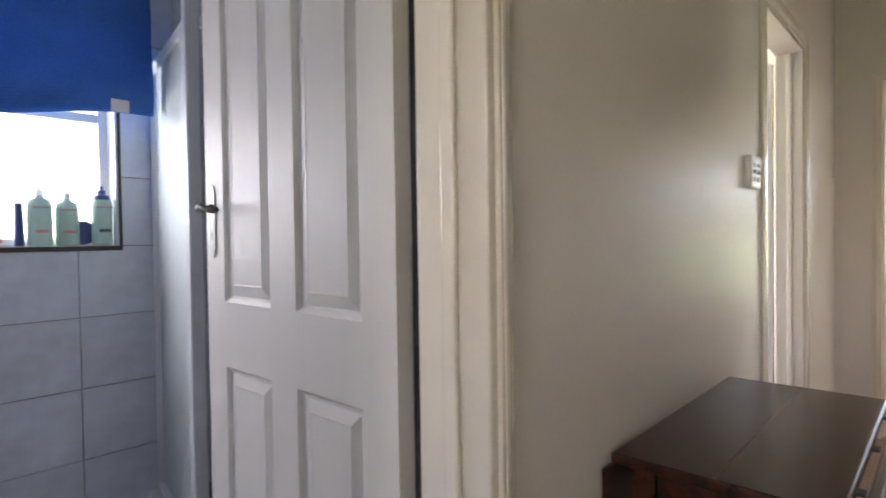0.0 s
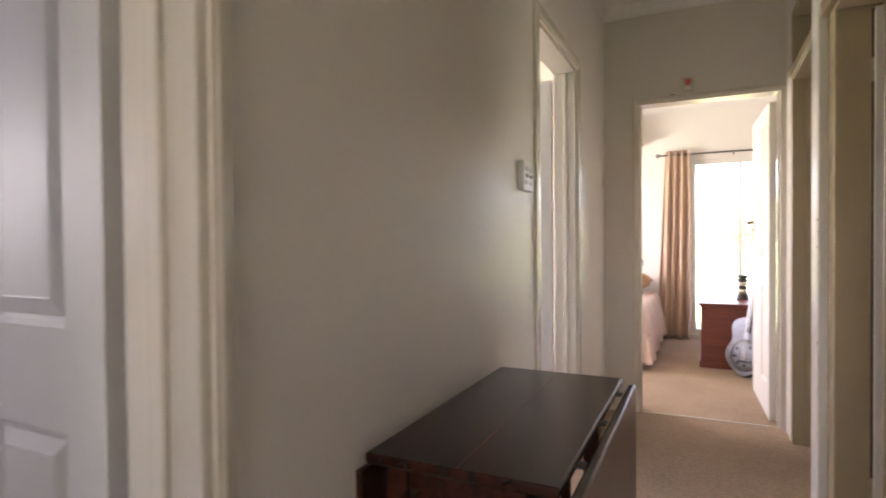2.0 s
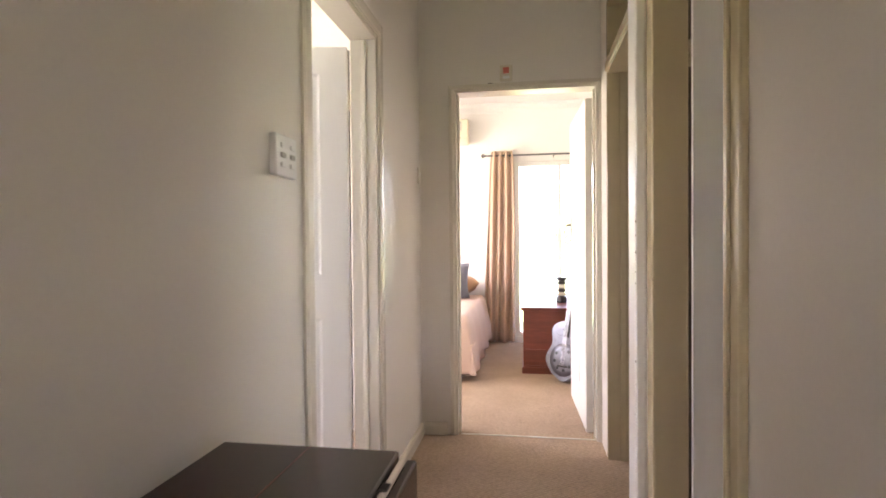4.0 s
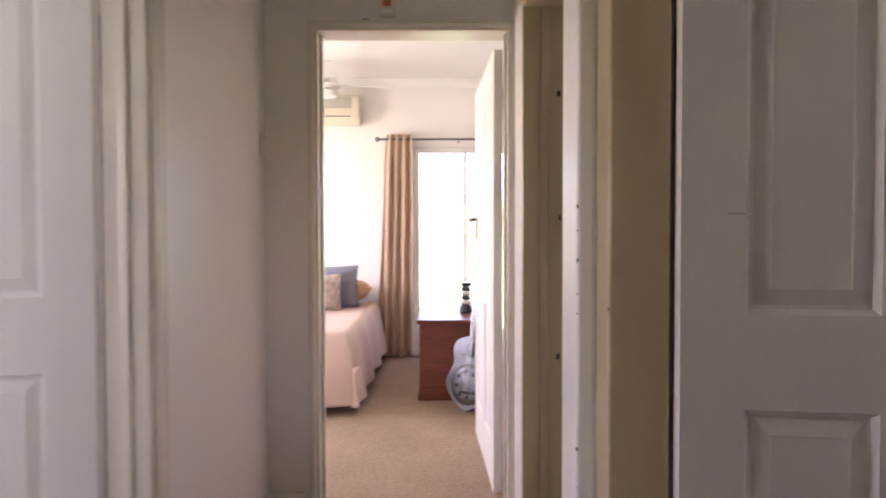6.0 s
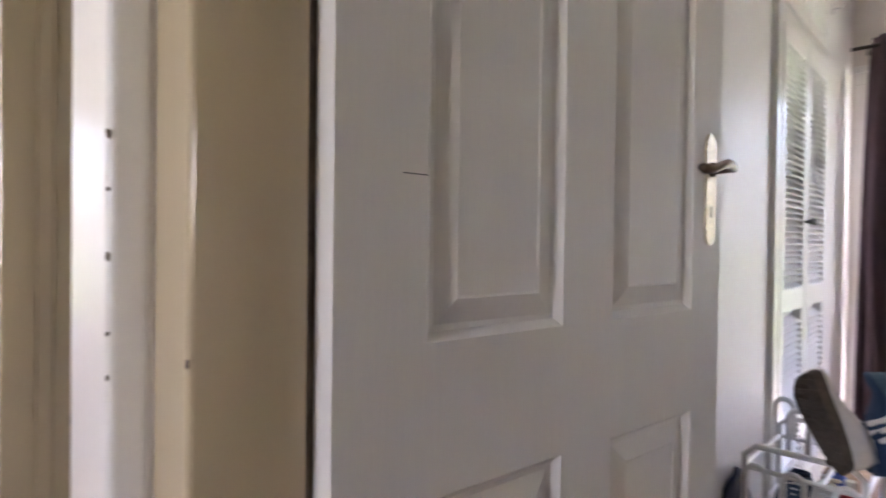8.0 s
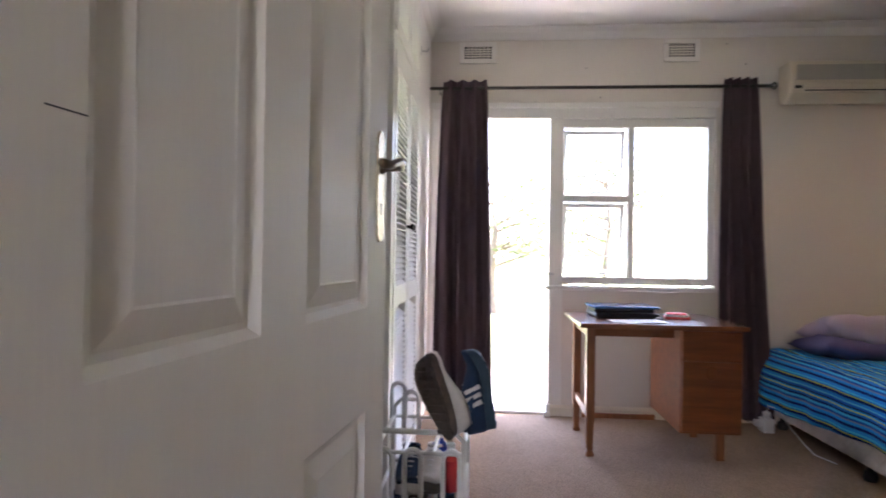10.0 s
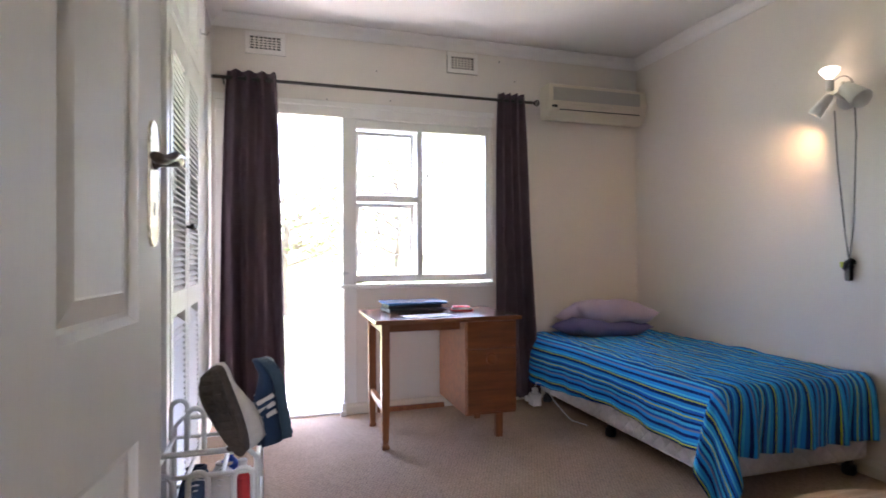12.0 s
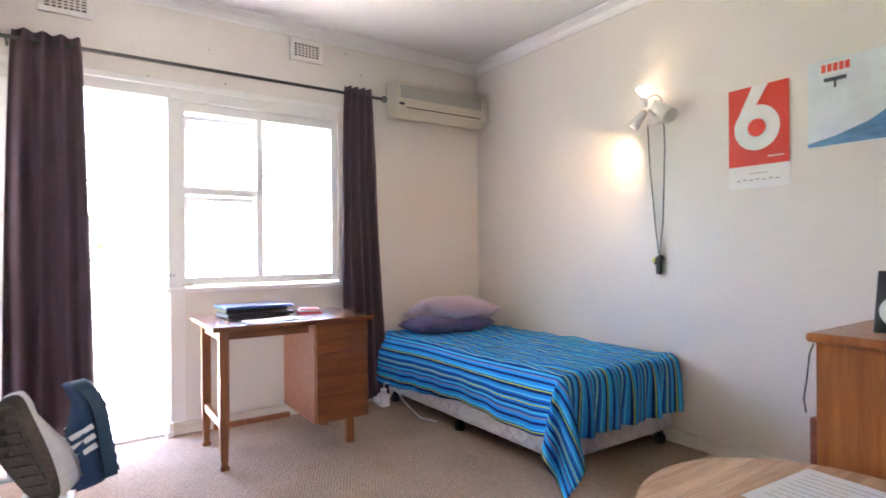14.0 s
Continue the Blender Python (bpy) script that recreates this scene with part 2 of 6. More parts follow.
BOTTLE = material("pale_green_bottle", (0.42, 0.6, 0.5), 0.3, grain=30, vary=0.05, bump=0.02)
NAVY = material("navy_plastic", (0.03, 0.05, 0.18), 0.35, grain=60, vary=0.05, bump=0.02)
PINKPRINT = material("pink_print", (0.6, 0.25, 0.25), 0.6, grain=60)
RUBBER = material("dirty_grey_rubber", (0.085, 0.066, 0.052), 0.9, grain=70, vary=0.35, blotch=14, bump=0.9, dist=0.005)
SNEAKWHITE = material("worn_white_leather", (0.62, 0.58, 0.53), 0.6, grain=60, vary=0.1, blotch=9, bump=0.2)
SNEAKBLUE = material("navy_suede", (0.012, 0.032, 0.07), 0.9, grain=160, vary=0.25, blotch=9, bump=0.4)
TEALSOLE = material("dark_teal_rubber", (0.022, 0.05, 0.075), 0.7, grain=70, vary=0.2, bump=0.6, dist=0.004)
REDPAPER = material("red_print", (0.68, 0.045, 0.022), 0.5, grain=80, vary=0.03, bump=0.02)
PAPER = material("white_paper", (0.78, 0.77, 0.75), 0.7, grain=80, vary=0.02, bump=0.03)
SEAPRINT = material("pale_blue_print", (0.68, 0.73, 0.75), 0.45, grain=9, vary=0.16, blotch=3, bump=0.0)
WAVEPRINT = material("deep_blue_print", (0.08, 0.22, 0.4), 0.45, grain=16, vary=0.4, blotch=7, bump=0.0, stretch=(1, 1, 3))
INK = material("dark_ink", (0.06, 0.06, 0.08), 0.6)
CORD = material("grey_cord", (0.16, 0.15, 0.14), 0.6, grain=200, vary=0.2)
BULB = material("lit_bulb", (1.0, 0.80, 0.55), 0.4, emit=0.22, vary=0.0, bump=0.0)
STEEL = material("pressed_nickel", (0.2, 0.2, 0.22), 0.5, 1.0, grain=30, vary=0.2, blotch=20, bump=0.15)
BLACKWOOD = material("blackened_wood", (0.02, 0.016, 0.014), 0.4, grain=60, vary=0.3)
CREAMCLAY = material("cream_inlay", (0.6, 0.55, 0.45), 0.5, grain=40, vary=0.1)
GREYROD = material("pewter_rod", (0.16, 0.16, 0.16), 0.35, 0.8, grain=100, vary=0.1)
REDLED = material("red_indicator", (0.6, 0.12, 0.08), 0.3, emit=0.0, vary=0.0, bump=0.0)
GLASS = glass_material("clear_glass")
FROST = glass_material("misted_glass", 0.35, (0.82, 0.9, 0.9), 0.55)
GRASS = material("sunlit_grass", (0.12, 0.16, 0.07), 0.9, grain=8, vary=0.4, blotch=0.6, bump=0.6, dist=0.05)
PAVING = material("concrete_paving", (0.42, 0.4, 0.36), 0.9, grain=20, vary=0.15, blotch=1.2, bump=0.3)
LEAF = material("green_leaf", (0.16, 0.19, 0.10), 0.6, grain=3, vary=0.5, blotch=1, bump=0.0)
BARK = material("grey_bark", (0.16, 0.12, 0.09), 0.95, grain=20, vary=0.3, blotch=4, bump=0.8, dist=0.02)
BARPAINT = material("grey_painted_iron", (0.32, 0.31, 0.29), 0.6, grain=60, vary=0.1)
FENCE = material("pale_render", (0.6, 0.57, 0.52), 0.9, grain=20, vary=0.08)


# ---------------------------------------------------------------- mesh helpers
def part(name, bm, mat, parent=None, label="", smooth=False):
    """Link a bmesh as one mesh object, under a thing if one is given."""
    me = bpy.data.meshes.new(name)
    bmesh.ops.recalc_face_normals(bm, faces=bm.faces)
    bm.to_mesh(me)
    bm.free()
    for m in (mat if isinstance(mat, (list, tuple)) else [mat]):
        me.materials.append(m)
    if smooth:
        for p in me.polygons:
            p.use_smooth = True
    ob = new(name, me)
    if parent is not None:
        ob.parent = parent
    if label:
        ob["label"] = label
    return ob


def thing(name, m, label, category, group="", kind=""):
    """An empty at a thing's base, which parents its parts."""
    ob = new(name)
    ob.empty_display_size = 0.05
    ob.matrix_world = m
    return tagged(ob, label, category, group, kind)


def box(bm, x0, x1, y0, y1, z0, z1, bevel=0.0, seg=2, m=None, mat=0):
    r = bmesh.ops.create_cube(bm, size=1.0)
    vs = r["verts"]
    bmesh.ops.scale(bm, vec=(x1 - x0, y1 - y0, z1 - z0), verts=vs)
    bmesh.ops.translate(bm, vec=((x0 + x1) / 2, (y0 + y1) / 2, (z0 + z1) / 2), verts=vs)
    if m is not None:
        bmesh.ops.transform(bm, matrix=m, verts=vs)
    fs = list({f for v in vs for f in v.link_faces})
    for f in fs:
        f.material_index = mat
    if bevel:
        es = list({e for v in vs for e in v.link_edges})
        bmesh.ops.bevel(bm, geom=es, offset=bevel, segments=seg, profile=0.5, affect="EDGES")
    return bm


def boxes(*args, bevel=0.0, seg=2):
    bm = bmesh.new()
    for a in args:
        box(bm, *a, bevel=bevel, seg=seg)
    return bm


def lathe(profile, n=24, bm=None, m=None):
    """Turn a profile of (radius, z) round the z axis."""
    bm = bm or bmesh.new()
    rings = []
    for r, z in profile:
        ring = []
        for k in range(n):
            a = 2 * math.pi * k / n
            v = Vector((max(r, 1e-4) * math.cos(a), max(r, 1e-4) * math.sin(a), z))
            ring.append(bm.verts.new(m @ v if m is not None else v))
        rings.append(ring)
    for a, b in zip(rings, rings[1:]):
        for k in range(n):
            bm.faces.new((a[k], a[(k + 1) % n], b[(k + 1) % n], b[k]))
    bm.faces.new(rings[0][::-1])
    bm.faces.new(rings[-1])
    return bm


def tube(points, r, n=8, bm=None, closed=False):
    """A round bar along points. r: one radius, or one for each point."""
    bm = bm or bmesh.new()
    pts = [Vector(p) for p in points]
    rs = r if isinstance(r, (list, tuple)) else [r] * len(pts)
    rings, side = [], None
    for i, p in enumerate(pts):
        if closed:
            d = (pts[(i + 1) % len(pts)] - pts[i - 1]).normalized()
        else:
            d = (pts[min(i + 1, len(pts) - 1)] - pts[max(i - 1, 0)]).normalized()
        if side is None:
            side = d.orthogonal().normalized()
        side = (side - d * side.dot(d)).normalized()
        up = d.cross(side)
        rings.append([bm.verts.new(p + rs[i] * (math.cos(2 * math.pi * k / n) * side + math.sin(2 * math.pi * k / n) * up)) for k in range(n)])
    pairs = list(zip(rings, rings[1:])) + ([(rings[-1], rings[0])] if closed else [])
    for a, b in pairs:
        for k in range(n):
            bm.faces.new((a[k], a[(k + 1) % n], b[(k + 1) % n], b[k]))
    if not closed:
        bm.faces.new(rings[0][::-1])
        bm.faces.new(rings[-1])
    return bm


def arc(c, u, v, r, a0, a1, n=10):
    c, u, v = Vector(c), Vector(u), Vector(v)
    return [c + r * (math.cos(radians(a0 + (a1 - a0) * k / n)) * u + math.sin(radians(a0 + (a1 - a0) * k / n)) * v) for k in range(n + 1)]


def sheet(fn, nu, nv, thick=0.0, uv=None):
    """A sheet through fn(u, v) for u, v in 0..1, given a thickness along its normals."""
    bm = bmesh.new()
    g = [[bm.verts.new(fn(i / nu, j / nv)) for j in range(nv + 1)] for i in range(nu + 1)]
    lay = bm.loops.layers.uv.new("UVMap") if uv else None
    for i in range(nu):
        for j in range(nv):
            f = bm.faces.new((g[i][j], g[i + 1][j], g[i + 1][j + 1], g[i][j + 1]))
            if uv:
                for lp, (a, b) in zip(f.loops, ((i, j), (i + 1, j), (i + 1, j + 1), (i, j + 1))):
                    lp[lay].uv = uv(a / nu, b / nv)
    if thick:
        bm.normal_update()
        bmesh.ops.solidify(bm, geom=bm.faces[:], thickness=thick)
    return bm


def prism(outline, z0, z1, bm=None, m=None):
    """A plate from an outline in x, y between two heights."""
    bm = bm or bmesh.new()
    lo, hi = [], []
    for x, y in outline:
        a, b = Vector((x, y, z0)), Vector((x, y, z1))
        lo.append(bm.verts.new(m @ a if m is not None else a))
        hi.append(bm.verts.new(m @ b if m is not None else b))
    n = len(lo)
    bm.faces.new(lo[::-1])
    bm.faces.new(hi)
    for k in range(n):
        bm.faces.new((lo[k], lo[(k + 1) % n], hi[(k + 1) % n], hi[k]))
    return bm


def pillow_bm(w, d, h, seed=0, n=18):
    """A soft cushion, w by d by h, with pinched corners and a seam."""
    bm = bmesh.new()
    tops = {}
    for side in (1, -1):
        for i in range(n + 1):
            for j in range(n + 1):
                u, v = 2 * i / n - 1, 2 * j / n - 1
                if side < 0 and (i in (0, n) or j in (0, n)):
                    tops[(side, i, j)] = tops[(1, i, j)]
                    continue
                f = (max(0, 1 - abs(u) ** 3.6) * max(0, 1 - abs(v) ** 3.6)) ** 0.5
                pinch = 1 - 0.07 * (1 - abs(v) ** 2), 1 - 0.09 * (1 - abs(u) ** 2)
                wob = noise.noise((u * 1.7 + seed * 7, v * 1.7, side * 2.0)) * 0.16 + noise.noise((u * 5 + seed, v * 7, side)) * 0.05
                z = side * h / 2 * f * (1 + wob * 2) + 0.1 * h * noise.noise((u * 3, v * 3 + seed, 5 + side)) * f
                tops[(side, i, j)] = bm.verts.new((u * w / 2 * pinch[0], v * d / 2 * pinch[1], z))
    for side in (1, -1):
        for i in range(n):
            for j in range(n):
                q = [tops[(side, a, b)] for a, b in ((i, j), (i + 1, j), (i + 1, j + 1), (i, j + 1))]
                bm.faces.new(q if side > 0 else q[::-1])
    return bm


def wall_bm(axis, a0, a1, b0, b1, z1, holes=()):
    """A wall along x or y from a0 to a1, between b0 and b1 across, with holes (from, to, bottom, top) through it."""
    cuts = sorted({a0, a1, *[h[0] for h in holes], *[h[1] for h in holes]})
    bm = bmesh.new()
    for p, q in zip(cuts, cuts[1:]):
        mid, spans = (p + q) / 2, [(0.0, z1)]
        for h0, h1, zb, zt in holes:
            if h0 < mid < h1:
                spans = [s for lo, hi in spans for s in ((lo, min(hi, zb)), (max(lo, zt), hi)) if s[1] - s[0] > 1e-6]
        for lo, hi in spans:
            box(bm, *((p, q, b0, b1) if axis == "x" else (b0, b1, p, q)), lo, hi)
    bmesh.ops.remove_doubles(bm, verts=bm.verts, dist=1e-5)
    return bm


def structure(name, bm, mat, label, category):
    return tagged(part(name, bm, mat), label, category, kind="structure")


# ---------------------------------------------------------------- walls, floors, ceilings
H = 2.72
structure("wall_corridor_left", wall_bm("x", -1.6, 4.02, 0.545, 0.655, H, [(-0.13, 0.69, 0, 2.08), (2.328, 3.097, 0, 2.08)]), WALL, "cream painted passage wall with two doorways", "wall")
structure("wall_bathroom_inner", wall_bm("x", -1.0, 1.9, 0.655, 0.745, H, [(-0.13, 0.78, 0, 2.08)]), TILE, "grey bathroom wall round the doorway", "wall")
structure("wall_corridor_right", wall_bm("x", -0.605, 2.79, -0.68, -0.51, H, [(1.885, 2.79, 0, 2.07)]), WALL, "cream painted passage wall with a bedroom doorway", "wall")
structure("wall_corridor_recess", wall_bm("x", 2.79, 4.02, -0.68, -0.518, H, [(2.93, 3.77, 0, 2.06), (2.93, 3.77, 2.11, 2.42)]), WALL, "cream painted passage wall round a tall doorway", "wall")
structure("wall_corridor_end", wall_bm("y", -1.6, 2.85, 4.02, 4.14, H, [(-0.515, 0.347, 0, 2.082)]), WALL, "cream painted end wall with an open doorway", "wall")
# Unseen wall; its opening is added to let skylight into the passage.
structure("wall_back", wall_bm("y", -0.68, 2.85, -1.72, -1.6, H, [(-0.25, 0.25, 1.1, 1.98)]), WALL, "plain cream wall closing the passage", "wall")
structure("wall_back_side", wall_bm("x", -1.6, -0.605, -0.68, -0.51, H), WALL, "plain cream wall closing the passage", "wall")
structure("wall_bedroom_west", wall_bm("y", -4.315, -0.68, -0.605, -0.485, H), WALL, "cream painted bedroom wall beside the bed", "wall")
structure("wall_bedroom_window", wall_bm("x", -0.605, 4.02, -4.545, -4.315, H, [(1.93, 2.78, 0, 2.165), (0.81, 1.93, 0.88, 2.165)]), WALL, "cream painted wall with garden door and window", "wall")
structure("wall_bedroom_east", wall_bm("y", -4.315, -0.68, 2.80, 2.92, H, [(-3.52, -2.70, 0.08, 2.62)]), WALL_A, "white painted bedroom wall with built-in cupboard", "wall")
structure("wall_cupboard_back", boxes((3.45, 3.55, -4.315, -2.2, 0, H), (2.92, 3.45, -2.3, -2.2, 0, H)), WALL_A, "plain wall behind the cupboard", "wall")
structure("wall_side_room", boxes((2.92, 4.02, -1.9, -1.8, 0, H)), WALL_A, "plain wall of a small side room", "wall")
structure("wall_bathroom_window", wall_bm("x", -1.6, 2.0, 2.712, 2.85, H, [(-0.35, 0.80, 1.18, 2.12)]), GROUT, "tiled bathroom wall with a window", "wall")
structure("wall_bathroom_side", wall_bm("y", 0.655, 2.712, 1.9, 2.0, H), TILE, "grey bathroom partition wall", "wall")
structure("wall_bathroom_west", wall_bm("y", 0.655, 2.712, -1.1, -1.0, H), TILE, "grey bathroom side wall", "wall")
# This window is out of view, added as a source of light.
structure("wall_left_room", wall_bm("x", 2.0, 4.02, 2.75, 2.85, H, [(2.4, 3.6, 0.9, 2.1)]), WALL_A, "plain white wall with an unseen window added for light", "wall")
structure("wall_main_bedroom_window", wall_bm("y", -1.6, 2.85, 7.08, 7.22, H, [(-0.95, 0.06, 0.06, 2.06)]), WALL_A, "white bedroom wall with a tall window", "wall")
# The opening is an unseen window added to light the main bedroom.
structure("wall_main_bedroom_left", wall_bm("x", 4.14, 7.08, 2.75, 2.85, H, [(4.7, 6.6, 0.9, 2.1)]), WALL_A, "white bedroom wall", "wall")
structure("wall_main_bedroom_right", boxes((4.14, 7.08, -1.6, -1.5, 0, H)), WALL_A, "white bedroom wall", "wall")
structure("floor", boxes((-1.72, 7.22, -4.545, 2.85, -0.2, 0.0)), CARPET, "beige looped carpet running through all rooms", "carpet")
structure("floor_bathroom", boxes((-1.0, 1.9, 0.75, 2.712, 0.0, 0.006)), FLOORTILE, "grey tiled bathroom floor", "floor")
structure("ceiling", boxes((-1.72, 7.22, -4.545, 2.85, H, H + 0.12)), CEIL, "white painted ceiling", "ceiling")
# Unseen slab; its eaves and long west end are added to block sun.
structure("roof_sun_blocker", boxes((-5.5, 7.7, -4.95, 3.3, H + 0.12, H + 0.3)), FENCE, "unseen roof slab added to keep the sun out of the openings", "roof")


def cornice(name, p, q, inward):
    """A coved cornice from p to q under the ceiling, on the side that inward points to."""
    p, q, n = Vector((*p, 0)), Vector((*q, 0)), Vector((*inward, 0))
    prof = [(0, H - 0.075), (0.008, H - 0.075), (0.012, H - 0.06), (0.03, H - 0.03), (0.06, H - 0.012), (0.075, H - 0.008), (0.075, H), (0, H)]
    bm = bmesh.new()
    ends = [[bm.verts.new(e + n * a + Vector((0, 0, z))) for a, z in prof] for e in (p, q)]
    k = len(prof)
    for i in range(k):
        bm.faces.new((ends[0][i], ends[0][(i + 1) % k], ends[1][(i + 1) % k], ends[1][i]))
    bm.faces.new(ends[0])
    bm.faces.new(ends[1][::-1])
    return structure(name, bm, CEIL, "white coved plaster cornice", "cornice")


cornice("trim_cornice_window", (-0.485, -4.315), (2.80, -4.315), (0, 1))
cornice("trim_cornice_west", (-0.485, -4.315), (-0.485, -0.68), (1, 0))
cornice("trim_cornice_east", (2.80, -4.315), (2.80, -0.68), (-1, 0))
cornice("trim_cornice_passage_end", (4.02, -0.518), (4.02, 0.545), (-1, 0))
cornice("trim_cornice_passage_left", (-1.6, 0.545), (4.02, 0.545), (0, -1))
cornice("trim_cornice_passage_right", (-0.605, -0.51), (2.79, -0.51), (0, 1))
cornice("trim_cornice_main_bedroom", (7.08, -1.5), (7.08, 2.75), (-1, 0))


def skirting(name, p, q, inward, mat=GLOSS):
    p, q, n = Vector((*p, 0)), Vector((*q, 0)), Vector((*inward, 0))
    prof = [(0, 0), (0.018, 0), (0.018, 0.055), (0.012, 0.068), (0.006, 0.075), (0, 0.075)]
    bm = bmesh.new()
    ends = [[bm.verts.new(e + n * a + Vector((0, 0, z))) for a, z in prof] for e in (p, q)]
    for i in range(len(prof)):
        bm.faces.new((ends[0][i], ends[0][(i + 1) % 6], ends[1][(i + 1) % 6], ends[1][i]))
    bm.faces.new(ends[0])
    bm.faces.new(ends[1][::-1])
    return structure(name, bm, mat, "cream painted wooden skirting board", "skirting")


skirting("baseboard_west", (-0.485, -4.31), (-0.485, -0.69), (1, 0))
skirting("baseboard_window", (-0.46, -4.315), (1.93, -4.315), (0, 1))
skirting("baseboard_left", (0.72, 0.545), (2.27, 0.545), (0, -1))
skirting("baseboard_left_far", (3.155, 0.545), (4.0, 0.545), (0, -1))
skirting("baseboard_end", (4.02, 0.385), (4.02, 0.525), (-1, 0))
skirting("baseboard_main_bedroom", (7.08, 0.07), (7.08, 2.7), (-1, 0), WALL_A)
skirting("baseboard_right", (-0.58, -0.51), (1.83, -0.51), (0, 1))


def door_frame(name, axis, a0, a1, face, back, top, t=0.03, arch=0.065, front=True, rear=False, paint=GLOSS):
    """Linings in a doorway with a door stop, and moulded architraves; axis: the way the wall runs, face and back: its two faces."""
    root = thing(name, pose(0, 0, 0), "cream gloss painted wooden door frame with moulded architrave", "door frame", kind="structure")
    lo, hi = min(face, back), max(face, back)
    lo, hi = lo - 0.003, hi + 0.003

    def bx(p, q, b0, b1, z0, z1, bevel=0.004):
        bm = bmesh.new()
        box(bm, *((p, q, b0, b1) if axis == "x" else (b0, b1, p, q)), z0, z1, bevel=bevel)
        return bm

    part("jamb", bx(a0 - 0.002, a0 + t, lo, hi, 0, top), paint, root)
    part("jamb", bx(a1 - t, a1 + 0.002, lo, hi, 0, top), paint, root)
    part("head", bx(a0 + t, a1 - t, lo, hi, top - t, top + 0.002), paint, root)
    mid = back + (face - back) * 0.42
    s0, s1 = sorted((mid, mid + (face - back) * 0.2))
    part("stop", bx(a0 + t, a0 + t + 0.012, s0, s1, 0, top - t), paint, root)
    part("stop", bx(a1 - t - 0.012, a1 - t, s0, s1, 0, top - t), paint, root)
    for pl, on in ((face, front), (back, rear)):
        if not on:
            continue
        out = 1 if pl == hi - 0.003 else -1
        for th, w0, w1 in ((0.012, 0.0, arch), (0.0145, arch * 0.22, arch - 0.012)):
            b0, b1 = sorted((pl, pl + out * th))
            part("architrave", bx(a0 + 0.012 - w1, a0 + 0.012 - w0, b0, b1, 0, top - 0.012 + w1), paint, root)
            part("architrave", bx(a1 - 0.012 + w0, a1 - 0.012 + w1, b0, b1, 0, top - 0.012 + w1), paint, root)
            part("architrave", bx(a0 + 0.0121 - w0, a1 - 0.0121 + w0, b0, b1, top - 0.012 + w0, top - 0.012 + w1), paint, root)
    return root


door_frame("door_frame_bathroom", "x", -0.13, 0.69, 0.545, 0.694, 2.08, arch=0.035)
door_frame("door_frame_left_room", "x", 2.328, 3.097, 0.545, 0.655, 2.08)
bedroom_frame = thing("door_frame_bedroom", pose(0, 0, 0), "yellow gloss door frame, shade put into its colour, worn at its edges", "door frame", kind="structure")
part("jamb", boxes((1.883, 1.90, -0.683, -0.507, 0, 2.056), bevel=0.004), SHADEGLOSS, bedroom_frame)
part("architrave", boxes((1.835, 1.896, -0.512, -0.492, 0, 2.11), bevel=0.006), SHADEGLOSS, bedroom_frame)
part("bead", boxes((1.878, 1.8965, -0.493, -0.484, 0, 2.075), bevel=0.004), SHADEGLOSS, bedroom_frame)
part("post", boxes((2.7065, 2.792, -0.641, -0.522, 0, 2.09), bevel=0.007, seg=3), SHADEGLOSS, bedroom_frame)
part("post_rebate", boxes((2.735, 2.8, -0.683, -0.641, 0, 2.056), bevel=0.002), SHADEGLOSS, bedroom_frame)
part("head", boxes((1.90, 2.7065, -0.683, -0.522, 2.04, 2.072), bevel=0.004), SHADEGLOSS, bedroom_frame)
part("head_architrave", boxes((1.896, 2.79, -0.5225, -0.492, 2.05, 2.11), bevel=0.006), SHADEGLOSS, bedroom_frame)
part("stop", boxes((1.90, 1.912, -0.635, -0.60, 0, 2.04), bevel=0.002), SHADEGLOSS, bedroom_frame)
# Dark strip put in for the shade between post and leaf.
part("gap_shadow", boxes((2.716, 2.735, -0.660, -0.6415, 0.008, 2.03)), BARK, bedroom_frame, "dark strip standing for the shade behind the hinges")
door_frame("door_frame_side_room", "x", 2.93, 3.77, -0.518, -0.68, 2.06, t=0.014, front=False, paint=SHADEGLOSS)
door_frame("door_frame_end", "y", -0.515, 0.347, 4.02, 4.14, 2.082, t=0.026, arch=0.03)


def panel_bm(w, h, t):
    """A raised and fielded panel, w by h, in a leaf t thick, moulded on both faces; in the x, z plane from the origin."""
    bm = bmesh.new()
    steps = [(0.0, 0.0), (0.004, 0.004), (0.010, 0.010), (0.017, 0.011), (0.046, 0.003), (0.049, 0.004)]
    for s in (-1, 1):
        rings = []
        for inset, depth in steps:
            y = s * (t / 2 - depth)
            rings.append([bm.verts.new(c) for c in ((inset, y, inset), (w - inset, y, inset), (w - inset, y, h - inset), (inset, y, h - inset))])
        for a, b in zip(rings, rings[1:]):
            for k in range(4):
                bm.faces.new((a[k], a[(k + 1) % 4], b[(k + 1) % 4], b[k]))
        bm.faces.new(rings[-1])
    return bm


